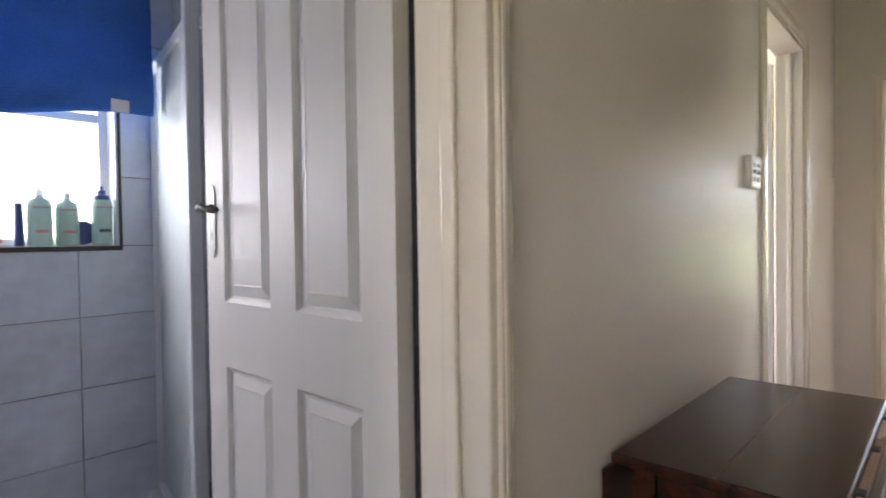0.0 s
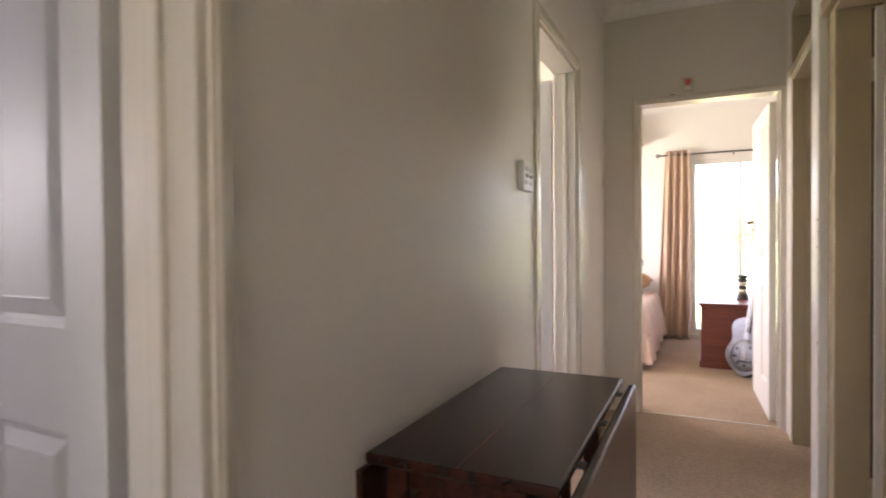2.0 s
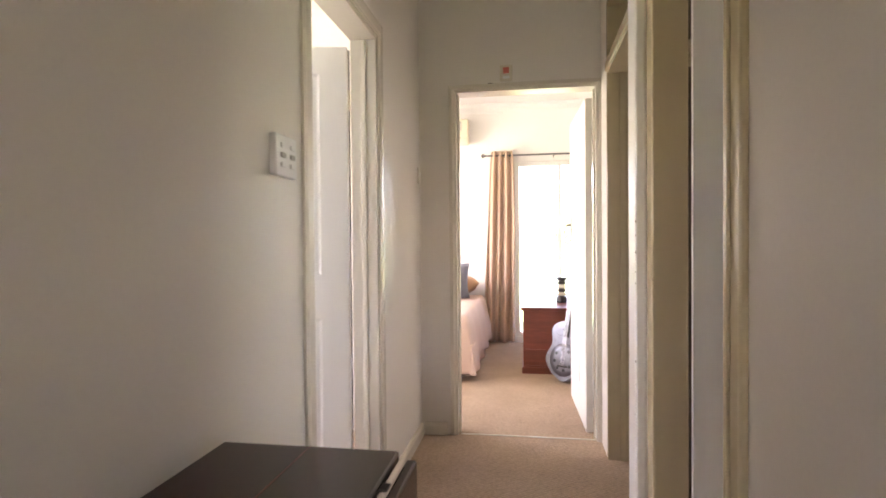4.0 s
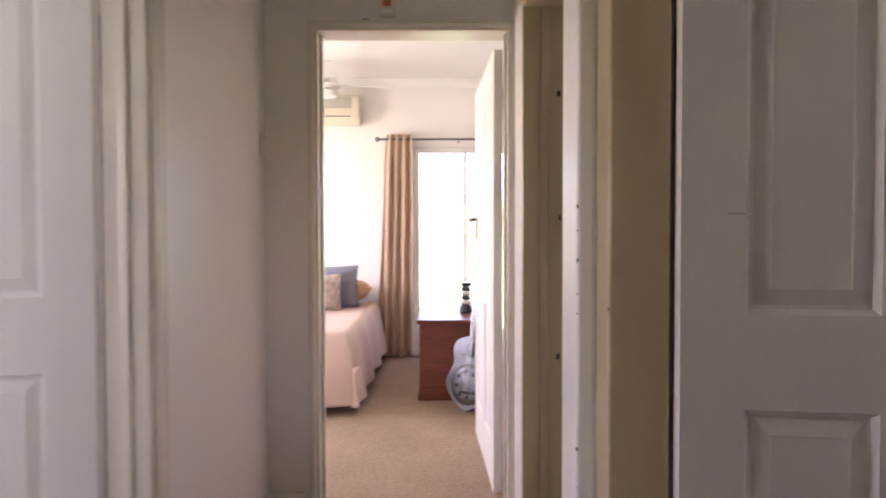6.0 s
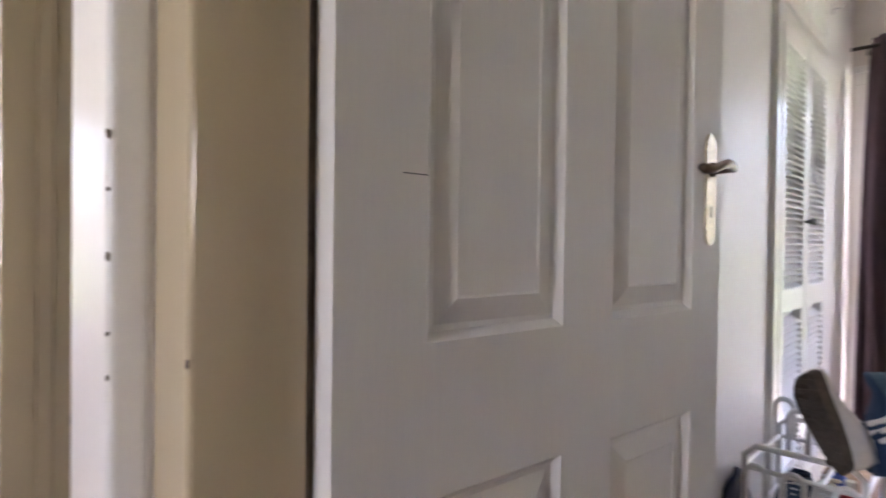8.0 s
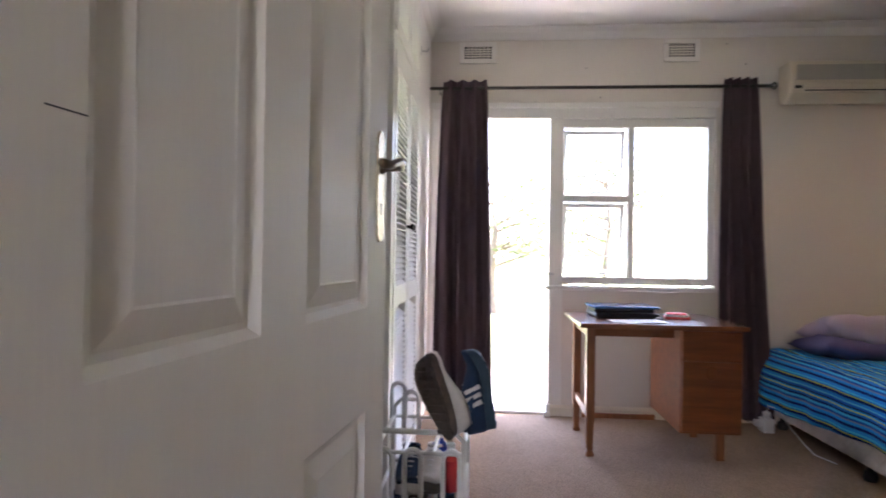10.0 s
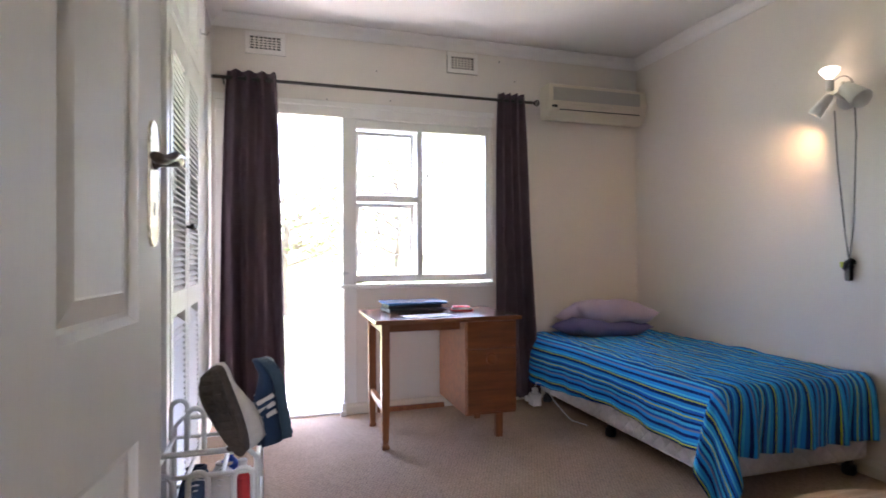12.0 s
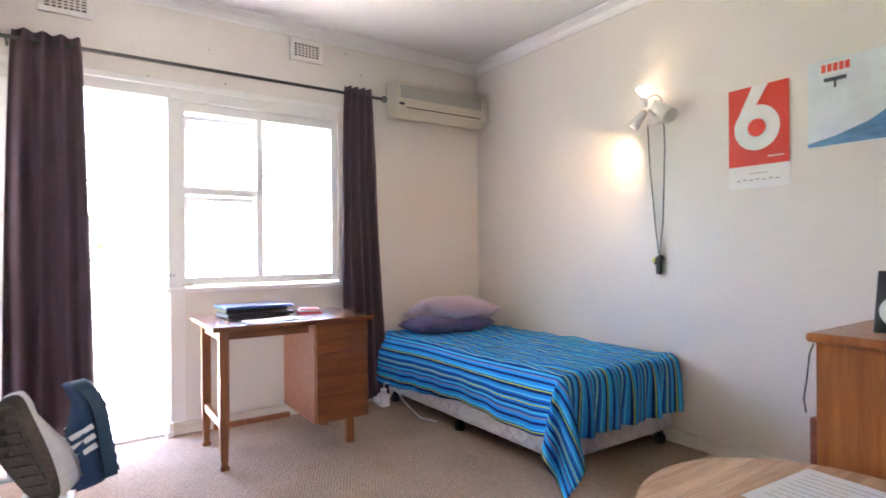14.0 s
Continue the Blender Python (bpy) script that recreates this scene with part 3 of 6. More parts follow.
def lever_handle(parent, x, z, t, mat, toward):
    """A lever on a long shaped plate, on both faces of a leaf t thick. toward: the way along x that the levers point."""
    for s in (-1, 1):
        y = s * t / 2
        half = [(0.0175, 0.0), (0.0175, 0.062), (0.0195, 0.068), (0.016, 0.076), (0.0165, 0.084), (0.011, 0.094), (0.004, 0.099)]
        pts = half + [(-a, b) for a, b in reversed(half)] + [(-a, -b) for a, b in half[1:]] + [(a, -b) for a, b in reversed(half[1:])]
        m = Matrix.Translation((x, y, z)) @ Matrix.Rotation(radians(90), 4, "X")
        bm = prism(pts, -0.004, 0.004, m=m)
        plate = part("handle_plate", bm, mat, parent)
        bm = bmesh.new()
        lathe([(0.013, 0), (0.013, 0.008), (0.009, 0.012), (0.008, 0.04), (0.0, 0.041)], 14, bm, Matrix.Translation((x, y, z + 0.035)) @ Matrix.Rotation(radians(-90 * s), 4, "X"))
        base = Vector((x, y + s * 0.04, z + 0.035))
        path = [base + Vector((toward * d, s * 0.006 * math.sin(d * 40), 0.006 * math.sin(d * 60) - 0.05 * d)) for d in (-0.006, 0.01, 0.03, 0.05, 0.07, 0.09, 0.1)]
        tube(path, [0.007, 0.0085, 0.0075, 0.007, 0.0075, 0.009, 0.006], 10, bm)
        part("lever", bm, LEVERBRASS, parent, smooth=True)
        bm = boxes((x - 0.003, x + 0.003, y + s * 0.0041 - 0.0006, y + s * 0.0041 + 0.0006, z - 0.05, z - 0.03))
        part("keyhole", bm, BLACKPLASTIC, parent)


def door_leaf(name, m, width, label, metal, mirror=1, height=2.02, st=0.12, lock=0.09, gap=0.0, rail=(0.838, 1.03)):
    """A four-panel door. Its hinge edge stands on the local z axis, the leaf runs along local x, y is through its thickness."""
    t = 0.04
    root = thing(name, m, label, "door")
    mull = 0.11
    pw = (width - st - lock - mull) / 2
    zs = (0.008, 0.215, *rail, 1.905, height)
    xs = (0.0, st, st + pw, st + pw + mull, width - lock, width)
    bm = boxes((xs[0], xs[1], -t / 2, t / 2, zs[0], zs[5]), (xs[4], xs[5], -t / 2, t / 2, zs[0], zs[5]), (xs[1], xs[4], -t / 2, t / 2, zs[0], zs[1]),
               (xs[1], xs[4], -t / 2, t / 2, zs[2], zs[3]), (xs[1], xs[4], -t / 2, t / 2, zs[4], zs[5]),
               (xs[2], xs[3], -t / 2, t / 2, zs[1], zs[2]), (xs[2], xs[3], -t / 2, t / 2, zs[3], zs[4]))
    leaf = part("leaf", bm, DOORPAINT, root)
    for x0 in (xs[1], xs[3]):
        for z0, z1 in ((zs[1], zs[2]), (zs[3], zs[4])):
            p = part("panel", panel_bm(pw, z1 - z0, t), DOORPAINT, root)
            p.location = (x0, 0, z0)
    lever_handle(root, width - 0.042, 1.246, t, metal, -1)
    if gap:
        # Shade of the hinge gap, painted as a dark strip on the edge.
        part("gap_shade", boxes((-0.001 - gap, -0.001, -0.036, -0.0205, 0.008, height)), BLACKWOOD, root, "dark strip standing for the shade of the hinge gap")
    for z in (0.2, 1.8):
        bm = lathe([(0.005, -0.045), (0.005, 0.045)], 10, m=Matrix.Translation((-0.004, -mirror * 0.024, z)))
        part("hinge", bm, metal, root)
    return root


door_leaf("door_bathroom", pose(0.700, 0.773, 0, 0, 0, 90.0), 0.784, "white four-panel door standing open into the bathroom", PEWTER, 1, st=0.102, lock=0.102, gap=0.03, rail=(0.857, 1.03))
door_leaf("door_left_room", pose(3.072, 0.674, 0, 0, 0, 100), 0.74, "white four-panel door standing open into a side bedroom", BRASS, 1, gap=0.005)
bedroom_door = door_leaf("door_bedroom", pose(2.692, -0.647, 0, 0, 0, 262.7), 0.776, "white four-panel door standing open, with brass lever", BRASS, -1, gap=0.0, st=0.112, lock=0.098, rail=(0.862, 1.036))
bm = boxes((0.080, 0.112, -0.0209, -0.0198, 1.218, 1.219))
part("crack", bm, INK, bedroom_door, "thin dark crack in the paint")
door_leaf("door_main_bedroom", pose(4.15, -0.462, 0, 0, 0, 2.4), 0.79, "white four-panel door standing open into the main bedroom", PEWTER, 1)


# ---------------------------------------------------------------- bedroom: garden door, window, curtains
def garden_front():
    """Painted timber frame of garden door and window under one head."""
    root = thing("window_1", pose(0, 0, 0), "white painted timber window beside an open garden doorway", "window", kind="structure")
    y0, y1 = -4.42, -4.34
    b = 0.005
    part("head", boxes((0.81, 2.78, y0, -4.312, 2.09, 2.168), bevel=b), WINPAINT, root)
    part("drip_rail", boxes((0.80, 2.79, -4.318, -4.290, 2.160, 2.198), bevel=b), WINPAINT, root)
    part("post", boxes((1.845, 1.945, y0, -4.312, 0.0, 2.09), bevel=b), WINPAINT, root)
    part("post", boxes((2.70, 2.78, y0, -4.312, 0.0, 2.09), bevel=b), WINPAINT, root)
    part("post", boxes((0.81, 0.855, y0, y1, 0.93, 2.09), bevel=b), WINPAINT, root)
    part("mullion", boxes((1.352, 1.394, y0, y1, 0.975, 2.03), bevel=b), WINPAINT, root)
    part("top_rail", boxes((0.855, 1.845, y0, y1, 2.03, 2.09), bevel=b), WINPAINT, root)
    part("bottom_rail", boxes((0.855, 1.845, y0, y1, 0.925, 0.975), bevel=b), WINPAINT, root)
    part("transom", boxes((1.394, 1.845, y0, y1, 1.505, 1.55), bevel=b), WINPAINT, root)
    part("sill", boxes((0.80, 1.97, -4.40, -4.27, 0.885, 0.912), bevel=0.008), WINPAINT, root)
    p = part("pane", boxes((0.849, 1.358, -4.385, -4.381, 0.969, 2.036)), GLASS, root)
    p.visible_shadow = False
    for z0, z1 in ((0.985, 1.50), (1.555, 2.025)):
        m = Matrix.Translation((0, -4.42, z1)) @ Matrix.Rotation(radians(-9), 4, "X")
        h = z1 - z0
        bm = bmesh.new()
        for a in ((1.40, 1.43, -0.02, 0.015, -h, 0), (1.81, 1.84, -0.02, 0.015, -h, 0), (1.43, 1.81, -0.02, 0.015, -h, -h + 0.03), (1.43, 1.81, -0.02, 0.015, -0.03, 0)):
            box(bm, *a, bevel=0.003, m=m)
        sash = part("sash", bm, WINPAINT, root, "top-hung sash pushed open")
        bm = bmesh.new()
        box(bm, 1.424, 1.816, -0.006, -0.002, -h + 0.024, -0.024, m=m)
        p = part("pane", bm, GLASS, sash)
        p.visible_shadow = False
        bm = tube([(1.66, -4.345, z0 + 0.004), (1.63, -4.33, z0 + 0.02), (1.57, -4.33, z0 + 0.018), (1.545, -4.335, z0 + 0.03)], 0.006)
        part("stay", bm, CHROME, root, "small metal window stay")
        bm = tube([(1.43, -4.345, z0 + 0.006), (1.43, -4.335, z0 + 0.035)], 0.005)
        part("peg", bm, CHROME, root)
    for k, x in enumerate((0.95, 1.14, 1.27, 1.50, 1.66, 1.79)):
        part("burglar_bar", tube([(x, -4.50, 0.93), (x, -4.50, 2.09)], 0.005, 6), BARPAINT, root)
    for z in (1.12, 1.32, 1.52, 1.72, 1.92):
        pts = [(0.83 + 1.02 * i / 24, -4.508, z + 0.006 * math.sin(i * 2.1)) for i in range(25)]
        part("burglar_bar", tube(pts, 0.005, 6), BARPAINT, root)
    for x, z in ((0.95, 1.92), (1.27, 1.72), (0.95, 1.52), (1.27, 1.12), (1.66, 1.72), (1.79, 1.92), (1.66, 1.32), (1.79, 1.12)):
        bm = bmesh.new()
        for k in range(4):
            a = math.pi / 4 + k * math.pi / 2
            tube([(x + 0.012 * math.cos(a), -4.504, z + 0.012 * math.sin(a)), (x + 0.045 * math.cos(a + 0.25), -4.504, z + 0.045 * math.sin(a + 0.25)), (x + 0.07 * math.cos(a - 0.35), -4.504, z + 0.07 * math.sin(a - 0.35))], 0.005, 6, bm)
        part("scroll", bm, BARPAINT, root)
    part("latch", boxes((1.905, 1.955, -4.312, -4.296, 0.985, 1.0), (1.93, 1.945, -4.312, -4.29, 0.975, 1.01), bevel=0.003), CHROME, root)
    part("latch", boxes((1.80, 1.86, -4.34, -4.318, 0.918, 0.934), (1.855, 1.87, -4.34, -4.312, 0.914, 0.94), bevel=0.003), BRASS, root)
    part("threshold", boxes((1.945, 2.70, -4.54, -4.32, 0.0, 0.02), bevel=0.005), WINPAINT, root)
    part("plinth_block", boxes((1.925, 1.955, -4.335, -4.275, 0.0, 0.085), (1.925, 1.965, -4.335, -4.265, 0.0, 0.035), bevel=0.004), WINPAINT, root)
    part("corner_bead", boxes((1.918, 1.94, -4.345, -4.302, 0.085, 0.885), bevel=0.006), WINPAINT, root)
    return root


garden_front()


def curtain(name, m, width, height, folds, flare, mat, label, seed=0, top_w=None, tab=0.05):
    """A gathered curtain hanging from a rod in the local x direction, its top at the origin's height."""
    root = thing(name, m, label, "curtain")
    tw = top_w or width

    def fn(u, v):
        w = tw + (width - tw) * v ** 0.6
        ph = u * folds * 2 * math.pi
        amp = 0.028 + 0.016 * v
        x = (u - 0.5) * w + flare * v * v + 0.012 * math.sin(ph * 0.5 + seed) * v
        y = amp * math.sin(ph + 0.8 * math.sin(v * 2.2 + seed + u * 3)) + 0.012 * noise.noise((u * 5, v * 4, seed))
        return Vector((x, y, tab - v * height + 0.006 * math.sin(ph * 0.5) * (1 if v > 0.97 else 0)))

    part("cloth", sheet(fn, folds * 14, 40, 0.003), mat, root, smooth=True)
    for k in range(folds):
        u = (k + 0.5) / folds
        bm = tube(arc(((u - 0.5) * tw, 0, 0), (0, 1, 0), (0, 0, 1), 0.021, 0, 330, 12), 0.004, 6)
        part("eyelet", bm, DARKMETAL, root)
    return root


curtain("curtain", pose(2.545, -4.222, 2.282), 0.42, 2.20, 4, -0.02, CURTAIN, "dark brown floor-length curtain gathered beside the garden doorway", 1, 0.30)
curtain("curtain", pose(0.69, -4.222, 2.282), 0.34, 2.29, 4, -0.05, CURTAIN, "dark brown floor-length curtain gathered beside the window", 4, 0.22)


def curtain_rod(name, p, q, r, mat, label, ends, brackets, out):
    root = thing(name, pose(*p), label, "curtain rod")
    d = Vector(q) - Vector(p)
    part("rod", tube([(0, 0, 0), d], r, 10), mat, root)
    for e in ends:
        c = d * e
        s = d.normalized() * (1 if e > 0.5 else -1)
        fin = [c + s * 0.005, c + s * 0.02, c + s * 0.03]
        part("finial_neck", tube(fin, [r * 1.3, r * 0.8, r * 1.2], 10), mat, root)
        cage = bmesh.new()
        side = Vector((0, 0, 1))
        other = s.cross(side)
        for k in range(4):
            a = k * math.pi / 4
            o = math.cos(a) * side + math.sin(a) * other
            tube([c + s * (0.03 + 0.045 * t) + o * 0.024 * math.sin(math.pi * t) for t in (0, 0.15, 0.35, 0.5, 0.65, 0.85, 1)], 0.003, 6, cage)
            tube([c + s * (0.03 + 0.045 * t) - o * 0.024 * math.sin(math.pi * t) for t in (0, 0.15, 0.35, 0.5, 0.65, 0.85, 1)], 0.003, 6, cage)
        part("finial_cage", cage, mat, root)
    for t in brackets:
        c = d * t
        bm = tube([c + Vector((0, 0, -0.004)), c + Vector((*out, -0.01)) * 0.6, c + Vector((*out, -0.02))], 0.006, 8)
        part("bracket", bm, mat, root)
    return root


curtain_rod("curtain_rod", (2.79, -4.222, 2.28), (0.53, -4.222, 2.28), 0.011, DARKMETAL, "long black iron curtain rod with cage finial", (1.0,), (0.03, 0.94), (0, -0.093))


# ---------------------------------------------------------------- bedroom: vents, air conditioner
def wall_vent(name, m, w, h, cols, rows):
    """A cast wall vent with rows of square holes; local x across, y out of the wall, z up."""
    root = thing(name, m, "cream painted square-holed air vent high on the wall", "air vent", group="wall vents")
    # Black sheet standing in for the shade inside the holes.
    part("hole_shade", boxes((-w / 2, w / 2, 0.0, 0.004, 0, h)), BLACKPLASTIC, root)
    bm = bmesh.new()
    f = 0.032
    for a in ((-w / 2, w / 2, 0, 0.014, 0, f), (-w / 2, w / 2, 0, 0.014, h - f, h), (-w / 2, -w / 2 + f, 0, 0.014, f, h - f), (w / 2 - f, w / 2, 0, 0.014, f, h - f)):
        box(bm, *a, bevel=0.003)
    part("frame", bm, WALL_A, root)
    iw, ih = w - 2 * f, h - 2 * f
    for k in range(1, cols):
        x = -iw / 2 + iw * k / cols
        part("bar", boxes((x - 0.005, x + 0.005, 0.003, 0.0075, f, h - f)), WALL, root)
    for k in range(1, rows):
        z = f + ih * k / rows
        part("bar", boxes((-iw / 2, iw / 2, 0.003, 0.007, z - 0.004, z + 0.004)), WALL, root)
    return root


wall_vent("air_vent", pose(2.46, -4.315, 2.483), 0.26, 0.15, 7, 5)
wall_vent("air_vent", pose(1.05, -4.315, 2.48), 0.24, 0.155, 7, 5)


def air_conditioner(name, m, w, h, d, label):
    """A split unit: local x across, y out of the wall, z up."""
    root = thing(name, m, label, "air conditioner")
    prof = [(0, 0.02), (0, h), (d * 0.82, h), (d * 0.95, h - 0.02), (d, h * 0.55), (d * 0.95, 0.06), (d * 0.6, 0.0), (0.05, 0.0)]
    bm = bmesh.new()
    ends = [[bm.verts.new((x, y, z)) for y, z in prof] for x in (-w / 2, w / 2)]
    k = len(prof)
    for i in range(k):
        bm.faces.new((ends[0][i], ends[0][(i + 1) % k], ends[1][(i + 1) % k], ends[1][i]))
    bm.faces.new(ends[0])
    bm.faces.new(ends[1][::-1])
    bmesh.ops.recalc_face_normals(bm, faces=bm.faces)
    bmesh.ops.bevel(bm, geom=bm.edges[:], offset=0.008, segments=2, affect="EDGES")
    part("body", bm, ACPLASTIC, root)
    part("grille", boxes((-w / 2 + 0.07, w / 2 - 0.03, d - 0.005, d + 0.003, h * 0.5, h - 0.035), bevel=0.003), ACGREY, root, "greyish intake grille")
    for k in range(6):
        z = h * 0.53 + k * h * 0.055
        part("grille_slat", boxes((-w / 2 + 0.08, w / 2 - 0.04, d + 0.001, d + 0.006, z, z + 0.006)), ACGREY, root)
    part("outlet", boxes((-w / 2 + 0.07, w / 2 - 0.07, d * 0.97 - 0.006, d * 0.97 + 0.004, 0.05, h * 0.4)), ACPLASTIC, root)
    for z in (0.062, 0.088, 0.113):
        part("louvre", boxes((-w / 2 + 0.08, w / 2 - 0.08, d * 0.97 + 0.001, d * 0.97 + 0.012, z, z + 0.007), bevel=0.002), BLACKPLASTIC if z < 0.07 else ACPLASTIC, root)
    part("display", boxes((w / 2 - 0.065, w / 2 - 0.02, d * 0.97, d * 0.97 + 0.006, 0.08, 0.1), bevel=0.002), BLACKPLASTIC, root)
    return root


air_conditioner("air_conditioner", pose(-0.03, -4.315, 2.16), 0.87, 0.27, 0.17, "yellowed white split air conditioner above the bed")


# ---------------------------------------------------------------- bedroom: louvred cupboard
def louvred_cupboard():
    root = thing("louvred_cupboard", pose(2.80, -3.11, 0), "white built-in cupboard with louvred doors and upper doors", "cupboard")
    part("frame", boxes((-0.022, 0.05, -0.46, -0.405, 0.0, 2.68), (-0.022, 0.05, 0.405, 0.46, 0.0, 2.68), (-0.022, 0.05, -0.405, 0.405, 2.0, 2.07), (-0.022, 0.05, -0.405, 0.405, 0.0, 0.09), bevel=0.004), WINPAINT, root)
    for s in (-1, 1):
        for z0, z1, mids in ((0.095, 1.995, (0.93,)), (2.075, 2.63, ())):
            y0, y1 = (0.005, 0.402) if s > 0 else (-0.402, -0.005)
            bars = [(-0.026, 0.006, y0, y0 + 0.05, z0, z1), (-0.026, 0.006, y1 - 0.05, y1, z0, z1)]
            zs = [z0, *mids, z1]
            for i, z in enumerate(zs):
                lo = z if i == 0 else (z - 0.06 if i == len(zs) - 1 else z - 0.04)
                bars.append((-0.026, 0.006, y0 + 0.05, y1 - 0.05, lo, lo + (0.09 if 0 < i < len(zs) - 1 else 0.06)))
            # White board added behind the slats to lighten the dark gaps.
            door = part("door", boxes((0.010, 0.014, y0 + 0.045, y1 - 0.045, z0 + 0.05, z1 - 0.05)), WINPAINT, root)
            for i, bar in enumerate(bars):
                part("stile" if i < 2 else "rail", boxes(bar, bevel=0.003), WINPAINT, door)
            z = z0 + 0.075
            while z < z1 - 0.075:
                if not any(abs(z - q) < 0.065 for q in mids):
                    m = Matrix.Translation((-0.008, (y0 + y1) / 2, z)) @ Matrix.Rotation(radians(-38), 4, "Y")
                    sl = bmesh.new()
                    box(sl, -0.0215, 0.0215, -(y1 - y0) / 2 + 0.05, (y1 - y0) / 2 - 0.05, -0.003, 0.003, m=m)
                    part("slat", sl, WINPAINT, door)
                z += 0.025
        knob = lathe([(0.007, 0), (0.006, 0.015), (0.014, 0.022), (0.013, 0.034), (0.0, 0.037)], 14, m=Matrix.Translation((-0.026, s * 0.028, 1.255)) @ Matrix.Rotation(radians(-90), 4, "Y"))
        part("knob", knob, DARKMETAL, root)
    return root


louvred_cupboard()
hook = thing("wall_hook", pose(2.80, -3.72, 2.36), "small metal hook on the white wall", "hook")
part("hook_plate", boxes((-0.008, 0.0, -0.012, 0.012, -0.025, 0.025), bevel=0.002), CHROME, hook)
part("hook_arm", tube([(-0.006, 0, 0), (-0.04, 0, -0.005), (-0.05, 0, 0.015)], 0.005), CHROME, hook)


# ---------------------------------------------------------------- bedroom: desk and what stands on it
def desk():
    root = thing("desk", pose(0, 0, 0), "oiled pine writing desk with one drawer pedestal", "desk")
    x0, x1, y0, y1 = 0.975, 1.865, -4.06, -3.44
    top = part("desktop", boxes((x0, x1, y0, y1, 0.732, 0.757), bevel=0.004), PINETOP, root, "darker worn desktop")
    part("apron", boxes((x0 + 0.36, x1 - 0.10, y1 - 0.125, y1 - 0.105, 0.675, 0.732), bevel=0.002), PINETOP, root)
    part("apron", boxes((x0 + 0.36, x1 - 0.10, y0 + 0.03, y0 + 0.05, 0.66, 0.732), bevel=0.002), PINE, root)
    part("apron", boxes((x1 - 0.085, x1 - 0.065, y0 + 0.08, y1 - 0.14, 0.665, 0.732), bevel=0.002), PINE, root)

    def leg(x, y, low):
        bm = bmesh.new()
        a = 0.024
        rings = [(a, 0.732), (a, 0.26), (a * 0.72, 0.04), (a * 0.6, 0.035), (a * 0.95, 0.02), (a * 0.9, 0.0)]
        prev = None
        for r, z in rings:
            ring = [bm.verts.new((x + sx * r, y + sy * r, z)) for sx, sy in ((-1, -1), (1, -1), (1, 1), (-1, 1))]
            if prev:
                for k in range(4):
                    bm.faces.new((prev[k], prev[(k + 1) % 4], ring[(k + 1) % 4], ring[k]))
            else:
                bm.faces.new(ring)
            prev = ring
        bm.faces.new(prev[::-1])
        bmesh.ops.bevel(bm, geom=bm.edges[:], offset=0.003, segments=2, affect="EDGES")
        return bm

    part("leg", leg(x1 - 0.075, y1 - 0.115, 0), PINE, root)
    part("leg", leg(x1 - 0.075, y0 + 0.055, 0), PINE, root)
    part("stretcher", boxes((x1 - 0.088, x1 - 0.062, y0 + 0.08, y1 - 0.14, 0.205, 0.25), bevel=0.003), PINE, root)
    part("stretcher", boxes((x0 + 0.37, x1 - 0.08, y0 + 0.2, y0 + 0.225, 0.13, 0.16), bevel=0.003), PINE, root)
    part("pedestal", boxes((x0 + 0.02, x0 + 0.345, y0 + 0.03, y1 - 0.05, 0.165, 0.73), bevel=0.003), PINEFRONT, root)
    for z0, z1 in ((0.565, 0.725), (0.18, 0.558)):
        d = part("drawer", boxes((x0 + 0.025, x0 + 0.34, y1 - 0.05, y1 - 0.032, z0, z1), bevel=0.004), PINEFRONT, root)
    part("finger_pull", lathe([(0.034, 0), (0.032, 0.004), (0.02, 0.001)], 18, m=Matrix.Translation((x0 + 0.185, y1 - 0.032, 0.5)) @ Matrix.Rotation(radians(-90), 4, "X")), PINETOP, root)
    for y in (y1 - 0.13, y0 + 0.1):
        part("foot", boxes((x0 + 0.08, x0 + 0.125, y - 0.02, y + 0.02, 0.0, 0.165), bevel=0.004), PINE, root)
    return root


desk()
lap = thing("laptop", pose(1.545, -3.86, 0.757, 0, 0, 4), "closed laptop with a glossy blue lid on the desk", "laptop")
part("base", boxes((-0.19, 0.19, -0.12, 0.12, 0.004, 0.026), bevel=0.006), BLACKPLASTIC, lap)
part("stand", boxes((-0.17, 0.17, -0.10, 0.10, 0.0, 0.004)), BLACKPLASTIC, lap)
part("stand", boxes((-0.18, 0.18, -0.13, 0.05, 0.026, 0.046), bevel=0.004), BLACKPLASTIC, lap)
part("lid", boxes((-0.195, 0.195, -0.14, 0.11, 0.052, 0.068), bevel=0.006), BLUELID, lap, "glossy blue lid")
bk = thing("notebook", pose(1.235, -3.80, 0.757, 0, 0, -14), "small stack of red and cream notebooks", "notebook")
part("book", boxes((-0.07, 0.07, -0.05, 0.05, 0.0, 0.012), bevel=0.002), REDPAPER, bk)
part("book", boxes((-0.06, 0.065, -0.045, 0.05, 0.012, 0.024), bevel=0.002), PAPER, bk)
part("book", boxes((-0.05, 0.06, -0.04, 0.045, 0.024, 0.032), bevel=0.002), REDPAPER, bk)
sheetp = thing("paper", pose(1.52, -3.585, 0.757, 0, 0, 10), "loose sheet of white paper on the desk", "paper")
part("page", sheet(lambda u, v: Vector(((u - 0.5) * 0.3, (v - 0.5) * 0.17, 0.002 + 0.003 * math.sin(u * 5) * v)), 8, 8, 0.0006), PAPER, sheetp)
pn = thing("eraser", pose(1.365, -3.72, 0.757, 0, 0, 30), "small pale eraser on the desk", "eraser")
